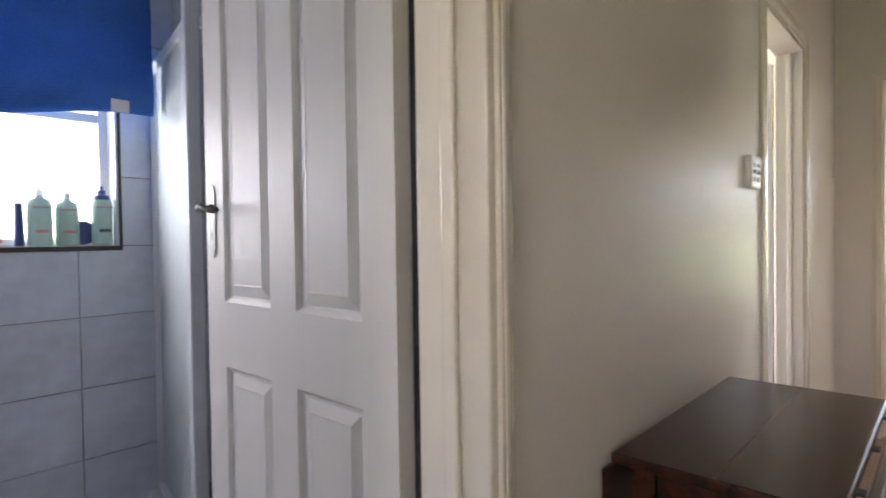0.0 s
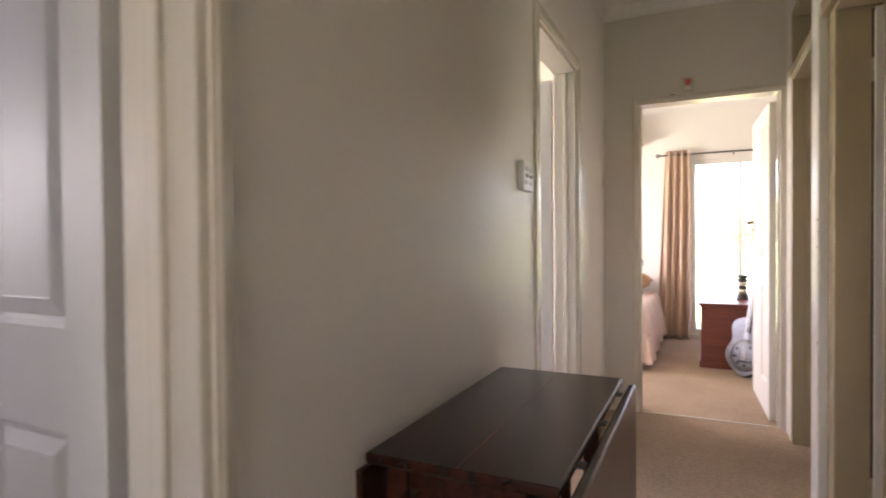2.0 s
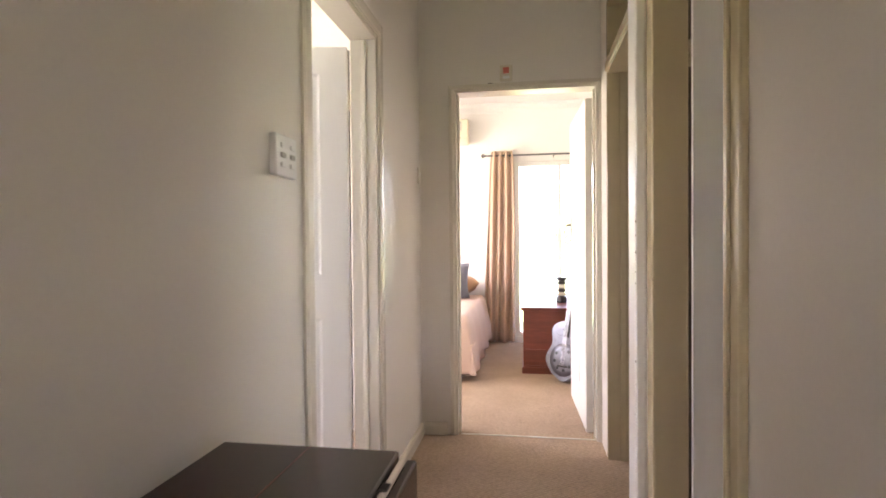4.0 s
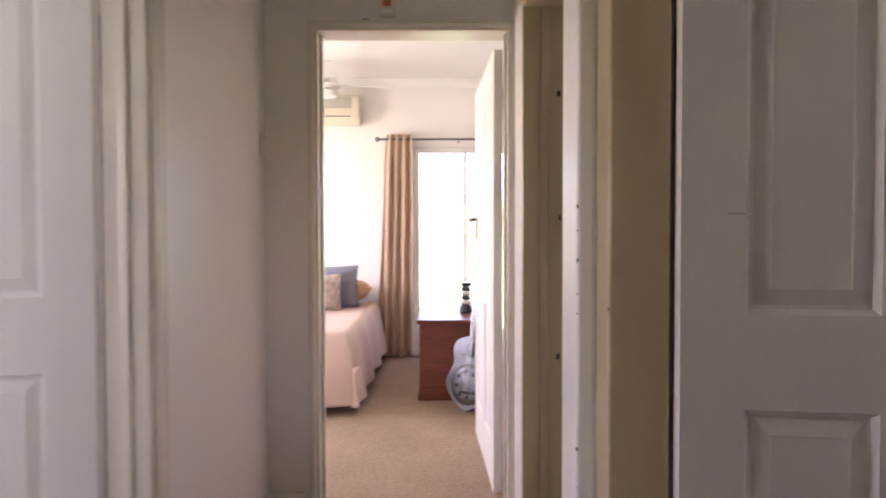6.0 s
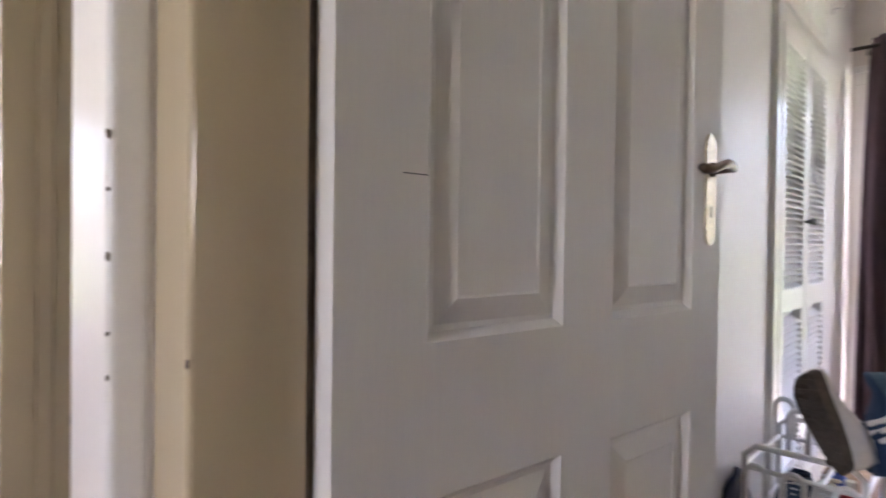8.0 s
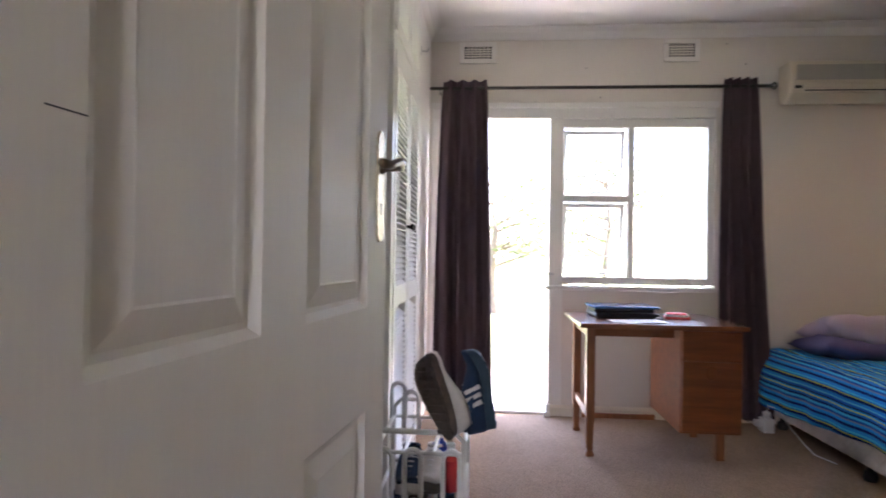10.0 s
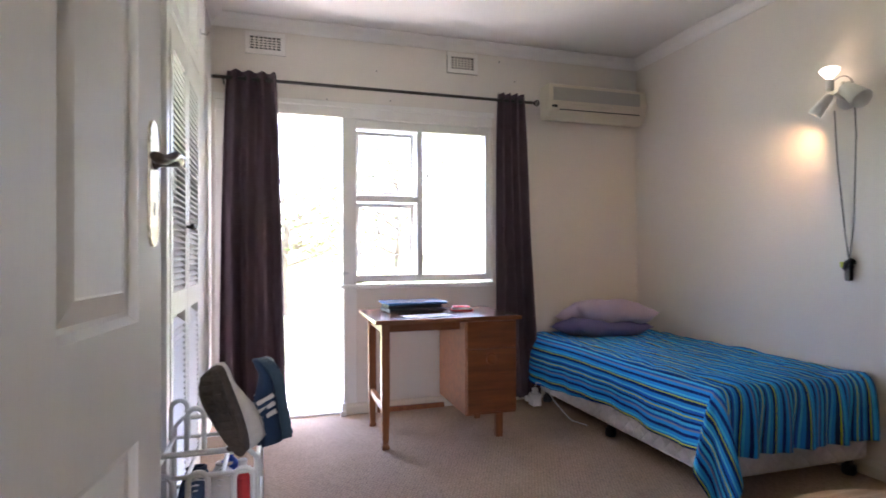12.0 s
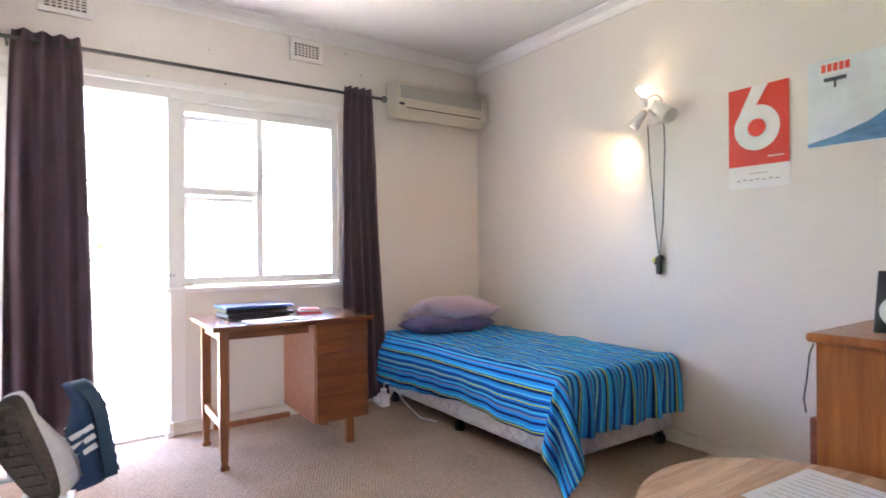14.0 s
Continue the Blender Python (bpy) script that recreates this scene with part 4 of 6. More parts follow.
part("block", boxes((-0.02, 0.02, -0.01, 0.01, 0, 0.012), bevel=0.003), PAPER, pn)


# ---------------------------------------------------------------- bedroom: bed
BLANKET = stripes_material("blue_striped_blanket", [
    (0.0, (0.008, 0.035, 0.19)), (0.07, (0.02, 0.33, 0.78)), (0.15, (0.06, 0.55, 0.82)), (0.20, (0.015, 0.12, 0.50)), (0.235, (0.62, 0.72, 0.05)), (0.265, (0.008, 0.035, 0.16)),
    (0.34, (0.02, 0.30, 0.74)), (0.42, (0.10, 0.60, 0.80)), (0.46, (0.015, 0.15, 0.58)), (0.52, (0.008, 0.03, 0.13)), (0.565, (0.02, 0.36, 0.80)), (0.61, (0.62, 0.72, 0.06)),
    (0.64, (0.02, 0.22, 0.62)), (0.70, (0.008, 0.04, 0.20)), (0.76, (0.05, 0.50, 0.82)), (0.83, (0.015, 0.10, 0.42)), (0.88, (0.20, 0.26, 0.42)), (0.92, (0.02, 0.34, 0.80))], 0.20, 0)


def divan_bed():
    root = thing("divan_bed", pose(0, 0, 0), "single divan bed with grey quilted base under a blanket", "bed")
    x0, x1, y0, y1 = -0.465, 0.475, -4.29, -2.44
    part("base", boxes((x0, x1, y0, y1, 0.085, 0.31), bevel=0.025), BEDBASE, root)
    part("mattress", boxes((x0, x1, y0, y1, 0.312, 0.50), bevel=0.05, seg=4), BEDBASE, root)
    for x in (x0 + 0.06, x1 - 0.06):
        for y in (y0 + 0.1, (y0 + y1) / 2, y1 - 0.06):
            part("castor", lathe([(0.02, 0.085), (0.02, 0.05), (0.032, 0.045), (0.034, 0.012), (0.03, 0.0)], 14, m=Matrix.Translation((x, y, 0))), BLACKPLASTIC, root)
    return root


divan_bed()


def blanket():
    """A striped blanket over the bed, falling over the long side and the foot, its free corner pulled down."""
    root = thing("blanket", pose(0, 0, 0.50), "blue striped woven blanket spread over the single bed", "blanket")
    xw, xe, ye = -0.455, 0.478, -2.435
    top = 0.014

    def fn(u, v):
        s = u * (1.255 + 0.06 * (1 - v) ** 2)            # across the bed, from the wall side outwards
        t = v * 2.17                                    # along the bed, from the head to the foot
        x, y, z = xw + s, -4.27 + t, top
        over_x = max(0.0, s - (xe - xw))
        over_y = max(0.0, t - (ye + 4.27))
        r = 0.045
        dx, dy = over_x, over_y
        if dx > 0 and dy > 0:                           # the corner hangs as a flaring cone with a pleat
            phi = math.atan2(dy, dx)
            n = math.hypot(dx, dy) * (1 + 0.24 * math.sin(2 * phi))
            flare = math.sin(2 * phi) ** 0.4
            rad = r * (1 - math.exp(-n / r)) + 0.40 * n * flare + 0.05 * n / 0.4 * math.sin(6 * phi + 0.5) * flare
            low = max(0.0, n - 0.6 * r * (1 - math.exp(-n / r))) * (1 - 0.06 * flare)
            return Vector((xe + rad * math.cos(phi), ye + rad * math.sin(phi), max(top - low, -0.488)))
        fx = 1 - math.exp(-dx / r)
        fy = 1 - math.exp(-dy / r)
        drop = math.hypot(max(0, dx - 0.6 * r * fx), max(0, dy - 0.6 * r * fy))
        x = min(x, xe) + r * fx
        y = min(y, ye) + r * fy
        hang = min(1.0, drop / 0.25)
        if dy > 0:
            y += (0.016 * math.sin(s * 34) + 0.012 * math.sin(s * 57 + 1)) * hang * min(1, dy * 6) * min(1, (xe - xw - s) * 8)
        if dx > 0:
            x += (0.012 * math.sin(t * 9 + 1) + 0.008 * math.sin(t * 23)) * hang * min(1, dx * 6) * min(1, (ye + 4.27 - t) * 6)
            drop += 0.02 * math.sin(t * 4.1 + 0.6) * hang * min(1, (ye + 4.27 - t) * 6)
        soft = 0.010 * noise.noise((s * 5, t * 4, 0.3)) + 0.006 * noise.noise((s * 14, t * 7, 1.3))
        if drop <= 0:
            z += abs(soft) * 1.6
        z -= drop
        z = max(z, -0.485)
        return Vector((x, y, z))

    ease = lambda u, v: (u * (1.255 + 0.06 * (1 - v) ** 2) + 0.05 * noise.noise((u * 2, v * 3, 7.0)) * 0.4, v * 2.17)
    part("cloth", sheet(fn, 110, 150, 0.006, ease), BLANKET, root, smooth=True)


blanket()
p1 = thing("pillow", pose(0.05, -4.03, 0.575, 6, -2, 2), "violet pillow lying on the bed against the wall", "pillow")
part("cushion", pillow_bm(0.64, 0.42, 0.15, 1), VIOLET, p1, smooth=True)
p2 = thing("pillow", pose(0.01, -4.03, 0.665, 14, -4, -9), "crumpled lilac pillow on top of the violet one", "pillow")
part("cushion", pillow_bm(0.63, 0.47, 0.19, 5), LILAC, p2, smooth=True)

plug = thing("plug_adapter", pose(0.555, -4.12, 0), "white multi-plug adapter standing on the carpet", "adapter")
part("body", boxes((-0.035, 0.035, -0.04, 0.04, 0.0, 0.09), bevel=0.008), WHITEPLASTIC, plug)
part("plug_top", boxes((-0.02, 0.02, -0.02, 0.02, 0.09, 0.13), bevel=0.008), WHITEPLASTIC, plug)
part("plug_top", boxes((0.036, 0.075, -0.025, 0.02, 0.035, 0.075), bevel=0.008), WHITEPLASTIC, plug)
part("cord", tube([(0, 0, 0.13), (-0.005, 0.01, 0.17), (-0.05, 0.04, 0.16), (-0.09, 0.12, 0.06), (-0.10, 0.25, 0.006), (-0.06, 0.42, 0.006), (-0.10, 0.55, 0.006)], 0.004, 6), WHITEPLASTIC, plug)

wire = thing("wall_cable", pose(-0.465, -2.42, 0.082), "thin cream cable clipped along the skirting board", "cable")
part("cord", tube([(0.002, 0.02 + 0.12 * k, 0.004 + 0.0025 * math.sin(k * 1.9)) for k in range(15)], 0.004, 6), WALL, wire)
for k in range(5):
    part("clip", boxes((-0.003, 0.008, 0.17 + 0.32 * k, 0.185 + 0.32 * k, -0.004, 0.014), bevel=0.002), WALL, wire)


# ---------------------------------------------------------------- bedroom: wall lamp, prints
def spot_lamp():
    root = thing("wall_lamp", pose(-0.485, -2.545, 1.93), "white double spot wall lamp, lit, with hanging cord", "wall lamp")
    part("wall_plate", lathe([(0.05, 0), (0.05, 0.018), (0.035, 0.03), (0.0, 0.032)], 20, m=Matrix.Rotation(radians(90), 4, "Y")), WHITEPLASTIC, root)
    part("arm", tube([(0.02, 0, 0), (0.06, 0.0, 0.01), (0.085, -0.01, 0.03)], 0.009), WHITEPLASTIC, root)

    def head(c, d, length, r):
        q = Vector(d).to_track_quat("Z", "Y").to_matrix().to_4x4()
        m = Matrix.Translation(c) @ q
        return m, lathe([(0.012, -0.01), (0.02, 0.0), (r * 0.7, 0.012), (r * 0.78, length * 0.4), (r, length), (r * 0.9, length), (r * 0.7, length * 0.45), (0.0, length * 0.4)], 20, m=m)

    m, bm = head((0.095, -0.03, 0.02), (0.28, -0.5, -0.75), 0.11, 0.034)
    part("spot_head", bm, WHITEPLASTIC, root, smooth=True)
    bulb = lathe([(0.012, 0.06), (0.022, 0.075), (0.026, 0.095), (0.02, 0.107), (0.0, 0.111)], 14, m=m)
    part("bulb", bulb, BULB, root, "glowing bulb", smooth=True)
    m2, bm = head((0.10, 0.05, 0.045), (0.10, 0.62, -0.52), 0.14, 0.05)
    part("spot_head", bm, WHITEPLASTIC, root, smooth=True)
    part("switch", boxes((0.12, 0.135, 0.06, 0.075, 0.05, 0.065), bevel=0.003), ACGREY, root)
    part("socket", lathe([(0.017, 0.03), (0.019, 0.04), (0.019, 0.085), (0.015, 0.09)], 16, m=Matrix.Translation((0.085, -0.035, 0.02))), WHITEPLASTIC, root)
    part("bulb", lathe([(0.012, 0.11), (0.02, 0.12), (0.043, 0.15), (0.046, 0.163), (0.035, 0.172), (0.0, 0.175)], 20, m=Matrix.Translation((0.085, -0.035, 0.0))), BULB, root, "glowing reflector bulb", smooth=True)
    part("cord", tube([(0.04, -0.045, -0.05), (0.03, -0.04, -0.3), (0.025, -0.005, -0.7), (0.02, 0.01, -0.83)], 0.004, 6), CORD, root)
    part("cord", tube([(0.06, 0.075, -0.0), (0.05, 0.075, -0.2), (0.03, 0.045, -0.65), (0.02, 0.015, -0.83)], 0.004, 6), CORD, root)
    part("cord", tube(arc((0.05, 0.0, 0.06), (0, 1, 0), (0, 0, 1), 0.06, -20, 150, 10), 0.003, 6), CORD, root)
    bm = bmesh.new()
    for k in range(5):
        tube([Vector((0.022, 0.012, -0.865)) + Vector(v) for v in arc((0, 0, 0), (math.cos(k), math.sin(k), 0.2), (0, 0.3, 1), 0.022 + 0.002 * k, 0, 330, 12)], 0.006, 6, bm)
    part("cord_bundle", bm, BLACKPLASTIC, root, "knotted black cord bundle")
    part("plug", boxes((0.01, 0.04, -0.002, 0.028, -0.95, -0.88), bevel=0.008), BLACKPLASTIC, root)
    part("tag", boxes((0.03, 0.045, -0.02, -0.005, -0.88, -0.85), bevel=0.003), material("yellow_tag", (0.5, 0.55, 0.08), 0.6), root)
    return root


spot_lamp()
for where, aim, watts, spread in (((-0.372, -2.648, 1.84), (-0.45, -3.7, 0.95), 0.42, 122), ((-0.40, -2.58, 2.125), (-0.52, -2.36, 2.5), 0.014, 105)):
    lamp = new("bulb_light", bpy.data.lights.new("bulb_light", "SPOT"))
    lamp.data.energy, lamp.data.color, lamp.data.shadow_soft_size = watts, (1.0, 0.60, 0.28), 0.03
    lamp.data.spot_size, lamp.data.spot_blend = radians(spread), 1.0
    lamp.matrix_world = look(where, aim)


def text_bm(body, size, m, extrude=0.0006, weight=0.0):
    """Letters as a mesh, in Blender's own font."""
    cu = bpy.data.curves.new("letters", "FONT")
    cu.body, cu.size, cu.extrude, cu.offset, cu.align_x, cu.align_y = body, size, extrude, weight, "CENTER", "CENTER"
    ob = bpy.data.objects.new("letters", cu)
    me = bpy.data.meshes.new_from_object(ob)
    bm = bmesh.new()
    bm.from_mesh(me)
    bpy.data.objects.remove(ob)
    bmesh.ops.transform(bm, matrix=m, verts=bm.verts)
    return bm


ON_WEST = Matrix.Rotation(radians(90), 4, "Z") @ Matrix.Rotation(radians(90), 4, "X")
cal = thing("wall_calendar", pose(-0.483, -1.965, 1.445), "red wall calendar page with a big white number", "calendar")
part("sheet", sheet(lambda u, v: Vector((0.001 + 0.004 * (1 - v) ** 2, (u - 0.5) * 0.30, 0.525 * v)), 4, 12, 0.0008), PAPER, cal)
part("red_page", sheet(lambda u, v: Vector((0.0045 + 0.0025 * (1 - v) ** 2, (u - 0.5) * 0.30, 0.115 + 0.41 * v)), 4, 12, 0.0008), REDPAPER, cal, "red printed page")
number = prism([(0.125, 0.409), (0.203, 0.409), (0.137, 0.298), (0.034, 0.222)], 0, 0.0008, m=Matrix.Translation((0.0076, -0.15, 0.115)) @ ON_WEST)
loops = [[number.verts.new(Matrix.Translation((0.0076, -0.005, 0.308)) @ ON_WEST @ Vector((r * math.cos(2 * math.pi * k / 44), r * 1.03 * math.sin(2 * math.pi * k / 44), z))) for k in range(44)] for r, z in ((0.045, 0.0), (0.045, 0.001), (0.113, 0.001), (0.113, 0.0))]
for a, b in zip(loops, loops[1:] + loops[:1]):
    for k in range(44):
        number.faces.new((a[k], a[(k + 1) % 44], b[(k + 1) % 44], b[k]))
part("number", number, PAPER, cal)
part("print_line", boxes((0.0082, 0.009, 0.05, 0.125, 0.150, 0.157)), PAPER, cal)
part("print_line", boxes((0.0042, 0.005, -0.045, 0.045, 0.072, 0.076)), ACGREY, cal)
for k in range(7):
    part("print_line", boxes((0.0048, 0.0056, -0.11 + 0.032 * k, -0.09 + 0.032 * k, 0.036 + 0.004 * (k % 2), 0.043 + 0.004 * (k % 2))), ACGREY, cal)

pst = thing("wave_poster", pose(-0.483, -1.44, 1.605), "pale blue surf poster with a breaking wave", "poster")
part("sheet", sheet(lambda u, v: Vector((0.002 + 0.002 * math.sin(u * 4), (u - 0.5) * 0.59, 0.405 * v)), 10, 6, 0.0008), SEAPRINT, pst)
wv = [(-0.295, 0.004), (0.295, 0.004), (0.295, 0.30), (0.22, 0.29), (0.15, 0.24), (0.06, 0.16), (-0.05, 0.09), (-0.18, 0.045), (-0.295, 0.02)]
part("wave", prism(wv, 0, 0.0008, m=Matrix.Translation((0.0058, 0, 0)) @ ON_WEST), WAVEPRINT, pst, "deep blue breaking wave")
part("print_block", boxes((0.0052, 0.0060, -0.245, -0.115, 0.33, 0.392), bevel=0.0), PAPER, pst)
for k in range(5):
    part("print_block", boxes((0.0063, 0.0069, -0.235 + 0.024 * k, -0.217 + 0.024 * k, 0.345, 0.382)), REDPAPER, pst)
part("print_block", boxes((0.0052, 0.0060, -0.225, -0.135, 0.30, 0.318)), INK, pst)
part("print_block", boxes((0.0052, 0.0060, -0.185, -0.175, 0.268, 0.30)), INK, pst)


# ---------------------------------------------------------------- bedroom: chest of drawers, round table, shoe rack
def chest_of_drawers():
    root = thing("chest_of_drawers", pose(0, 0, 0), "orange pine chest of drawers with rounded top", "chest of drawers")
    x0, x1, y0, y1 = -0.30, 0.72, -1.225, -0.70
    part("top", boxes((x0 - 0.02, x1 + 0.025, y0 - 0.03, y1, 0.868, 0.895), bevel=0.010, seg=3), ORANGEPINE, root)
    part("side", boxes((x1 - 0.022, x1, y0 - 0.012, y1, 0.03, 0.868), bevel=0.003), ORANGEPINE, root)
    part("side", boxes((x0, x0 + 0.022, y0 - 0.012, y1, 0.03, 0.868), bevel=0.003), ORANGEPINE, root)
    part("back", boxes((x0 + 0.022, x1 - 0.022, y1 - 0.02, y1, 0.03, 0.868)), ORANGEPINE, root)
    part("plinth", boxes((x0, x1, y0 + 0.03, y1, 0.0, 0.03)), ORANGEPINE, root)
    for k in range(4):
        z0 = 0.05 + 0.203 * k
        out = 0.026 if k == 2 else (0.006 if k == 3 else 0.012)
        d = part("drawer", boxes((x0 + 0.025, x1 - 0.006, y0 - out - 0.008, y1 - 0.06, z0, z0 + 0.195), bevel=0.008), REDWOOD if k % 2 == 0 else ORANGEPINE, root)
        for x in (0.0, 0.42):
            part("knob", lathe([(0.008, 0), (0.008, 0.012), (0.018, 0.02), (0.016, 0.03), (0, 0.034)], 14, m=Matrix.Translation((x, y0 - out - 0.008, z0 + 0.1)) @ Matrix.Rotation(radians(90), 4, "X")), ORANGEPINE, d)
    return root


chest_of_drawers()
cab = thing("power_cord", pose(0.725, -1.235, 0.866), "thin black power cord dangling from the chest", "cord")
part("cord", tube([(0.0, -0.004, -0.002), (0.008, -0.012, -0.03), (0.006, -0.02, -0.1), (0.01, -0.027, -0.16), (0.004, -0.024, -0.2)], 0.0022, 6), BLACKPLASTIC, cab)
sg = thing("black_sign", pose(0.60, -1.00, 0.895, 0, 0, 90), "black board with white lettering leaning on the chest", "sign")
mm = Matrix.Rotation(radians(-14), 4, "X")
bmx = bmesh.new()
box(bmx, -0.14, 0.14, -0.008, 0.008, 0.0, 0.175, bevel=0.003, m=mm)
part("board", bmx, BLACKPLASTIC, sg)
part("letters", text_bm("ó", 0.17, mm @ Matrix.Translation((-0.085, -0.010, 0.075)) @ Matrix.Rotation(radians(90), 4, "X"), 0.0006, 0.003), PAPER, sg)
part("letters", text_bm("ó", 0.17, mm @ Matrix.Translation((-0.085, 0.010, 0.075)) @ Matrix.Rotation(radians(90), 4, "X") @ Matrix.Rotation(radians(180), 4, "Y"), 0.0006, 0.003), PAPER, sg)


def round_table():
    root = thing("round_table", pose(1.16, -1.05, 0), "small round pale oak side table", "table")
    part("tabletop", lathe([(0.0, 0.535), (0.355, 0.535), (0.368, 0.541), (0.37, 0.553), (0.365, 0.560), (0.0, 0.5605)], 64), OAKTOP, root)
    part("rim", lathe([(0.30, 0.48), (0.315, 0.48), (0.315, 0.535), (0.30, 0.535)], 48), PINE, root)
    for k in range(4):
        a = radians(45 + 90 * k)
        c, s = math.cos(a), math.sin(a)
        part("leg", tube([(0.27 * c, 0.27 * s, 0.535), (0.28 * c, 0.28 * s, 0.25), (0.31 * c, 0.31 * s, 0.0)], [0.022, 0.02, 0.014], 12), PINE, root)
    return root


round_table()
pg = thing("paper", pose(1.03, -1.10, 0.5615, 0, 0, 86), "printed white sheet lying on the round table", "paper")
part("page", boxes((-0.105, 0.105, -0.148, 0.148, 0, 0.0012)), PAPER, pg)
for k in range(9):
    part("print_line", boxes((-0.085, 0.085 - 0.03 * (k % 3), 0.11 - 0.025 * k, 0.1125 - 0.025 * k, 0.0012, 0.0016)), ACGREY, pg)


def shoe_bm(length, width, upper, seed):
    """A sneaker's upper along local x (toe forward), on z = 0; hollow at the ankle."""
    bm = bmesh.new()
    n, k = 18, 16
    rings = []
    for i in range(n + 1):
        t = i / n
        w = width / 2 * (0.72 + 0.28 * math.sin(math.pi * min(1, 0.15 + t * 0.95)) + 0.12 * math.sin((t - 0.45) * 4)) * (1 - max(0, t - 0.86) ** 2 * 22) * (1 - max(0, 0.08 - t) * 3)
        h = upper * (1.0 - 0.05 * t) if t < 0.3 else upper * (0.98 - 0.62 * min(1, (t - 0.3) / 0.5)) * (1 - max(0, t - 0.88) * 3.2)
        ring = []
        for j in range(k):
            a = 2 * math.pi * j / k
            y = w * math.copysign(abs(math.cos(a)) ** 0.7, math.cos(a))
            z = h / 2 + h / 2 * math.copysign(abs(math.sin(a)) ** 0.8, math.sin(a))
            if math.sin(a) > 0.2 and t > 0.02:
                y *= 1 - 0.38 * math.sin(a)
            if t < 0.3 and math.sin(a) > 0.6:
                z -= upper * 0.25
            ring.append(bm.verts.new((t * length, y, max(0.0, z))))
        rings.append(ring)
    for a, b in zip(rings, rings[1:]):
        for j in range(k):
            bm.faces.new((a[j], a[(j + 1) % k], b[(j + 1) % k], b[j]))
    bm.faces.new(rings[0][::-1])
    bm.faces.new(rings[-1])
    return bm


def sneaker(name, m, upper, sole, label, stripes=None, laces=None):
    root = thing(name, m, label, "shoe")
    L, W = 0.29, 0.105
    out = []
    for i in range(28):
        a = 2 * math.pi * i / 28
        x = L / 2 + L / 2 * 1.02 * math.copysign(abs(math.cos(a)) ** 0.8, math.cos(a))
        t = x / L
        w = W / 2 * (0.78 + 0.26 * math.sin((t - 0.25) * 2.6))
        out.append((x, w * math.copysign(abs(math.sin(a)) ** 0.75, math.sin(a))))

    def toe_spring(bm):
        for v in bm.verts:
            d = max(0.0, v.co.x - 0.19)
            v.co.z += 3.2 * d * d
            v.co.x -= 1.4 * d * d
        return bm

    part("sole", toe_spring(prism(out, -0.028, 0.002)), sole, root)
    for k in range(9):
        x = 0.02 + 0.03 * k
        part("tread", toe_spring(boxes((x, x + 0.016, -0.036 + 0.004 * (k % 2), 0.036, -0.031, -0.027), bevel=0.001)), sole, root)
    part("upper", toe_spring(shoe_bm(L, W, 0.095, 1)), upper, root, smooth=True)
    if stripes:
        for s in (-1, 1):
            for k in range(3):
                bm = bmesh.new()
                mm = Matrix.Translation((0.105 + 0.026 * k, s * 0.0475, 0.036)) @ Matrix.Rotation(radians(-24), 4, "Y") @ Matrix.Rotation(radians(20 * s), 4, "X")
                box(bm, -0.0065, 0.0065, -0.004, 0.004, -0.03, 0.03, bevel=0.001, m=mm)
                part("stripe", bm, stripes, root)
    for k in range(5):
        x = 0.11 + 0.022 * k
        z = 0.088 - 0.0105 * k
        part("lace", tube([(x, -0.026, z - 0.012), (x + 0.004, 0, z - 0.002), (x, 0.026, z - 0.012)], 0.0035, 6), laces or PAPER, root)
    part("collar", tube([(0.045 + 0.04 * math.cos(a), 0.028 * math.sin(a), 0.082 + 0.008 * math.cos(a)) for a in [2 * math.pi * q / 14 for q in range(14)]], 0.007, 6, closed=True), upper, root)
    return root


def shoe_rack():
    root = thing("shoe_rack", pose(2.60, -2.43, 0), "white plastic-coated wire shoe rack with hoops on top", "shoe rack")
    r = 0.0095
    part("side_hoop", tube([(-0.15, -0.2, 0), (-0.15, -0.2, 0.5), (-0.12, -0.2, 0.53), (0.12, -0.2, 0.53), (0.15, -0.2, 0.5), (0.15, -0.2, 0)], r), WHITEPLASTIC, root)
    part("side_hoop", tube([(-0.15, 0.2, 0), (-0.15, 0.2, 0.5), (-0.12, 0.2, 0.53), (0.12, 0.2, 0.53), (0.15, 0.2, 0.5), (0.15, 0.2, 0)], r), WHITEPLASTIC, root)
    for z in (0.1, 0.28, 0.46):
        for x in (-0.15, -0.05, 0.05, 0.15):
            part("rail", tube([(x, -0.2, z), (x, 0.2, z)], 0.0075), WHITEPLASTIC, root)
        part("rail", tube([(-0.15, 0.2, z), (0.15, 0.2, z)], 0.0075), WHITEPLASTIC, root)
        part("rail", tube([(-0.15, -0.2, z), (0.15, -0.2, z)], 0.0075), WHITEPLASTIC, root)
    for x, y in ((-0.11, 0.2), (0.02, 0.2), (0.12, 0.2), (-0.09, -0.05), (0.06, -0.05), (0.13, -0.18), (-0.03, -0.2)):
        top = 0.60 if y < 0.1 else 0.47
        low = 0.46 if y < 0.1 else 0.28
        pts = [(x - 0.028, y, low)] + [(x + 0.028 * math.cos(a), y, top - 0.03 + 0.03 * math.sin(a)) for a in [math.pi - math.pi * q / 8 for q in range(9)]] + [(x + 0.028, y, low)]
        part("hoop", tube(pts, 0.009), WHITEPLASTIC, root)
    return root


shoe_rack()


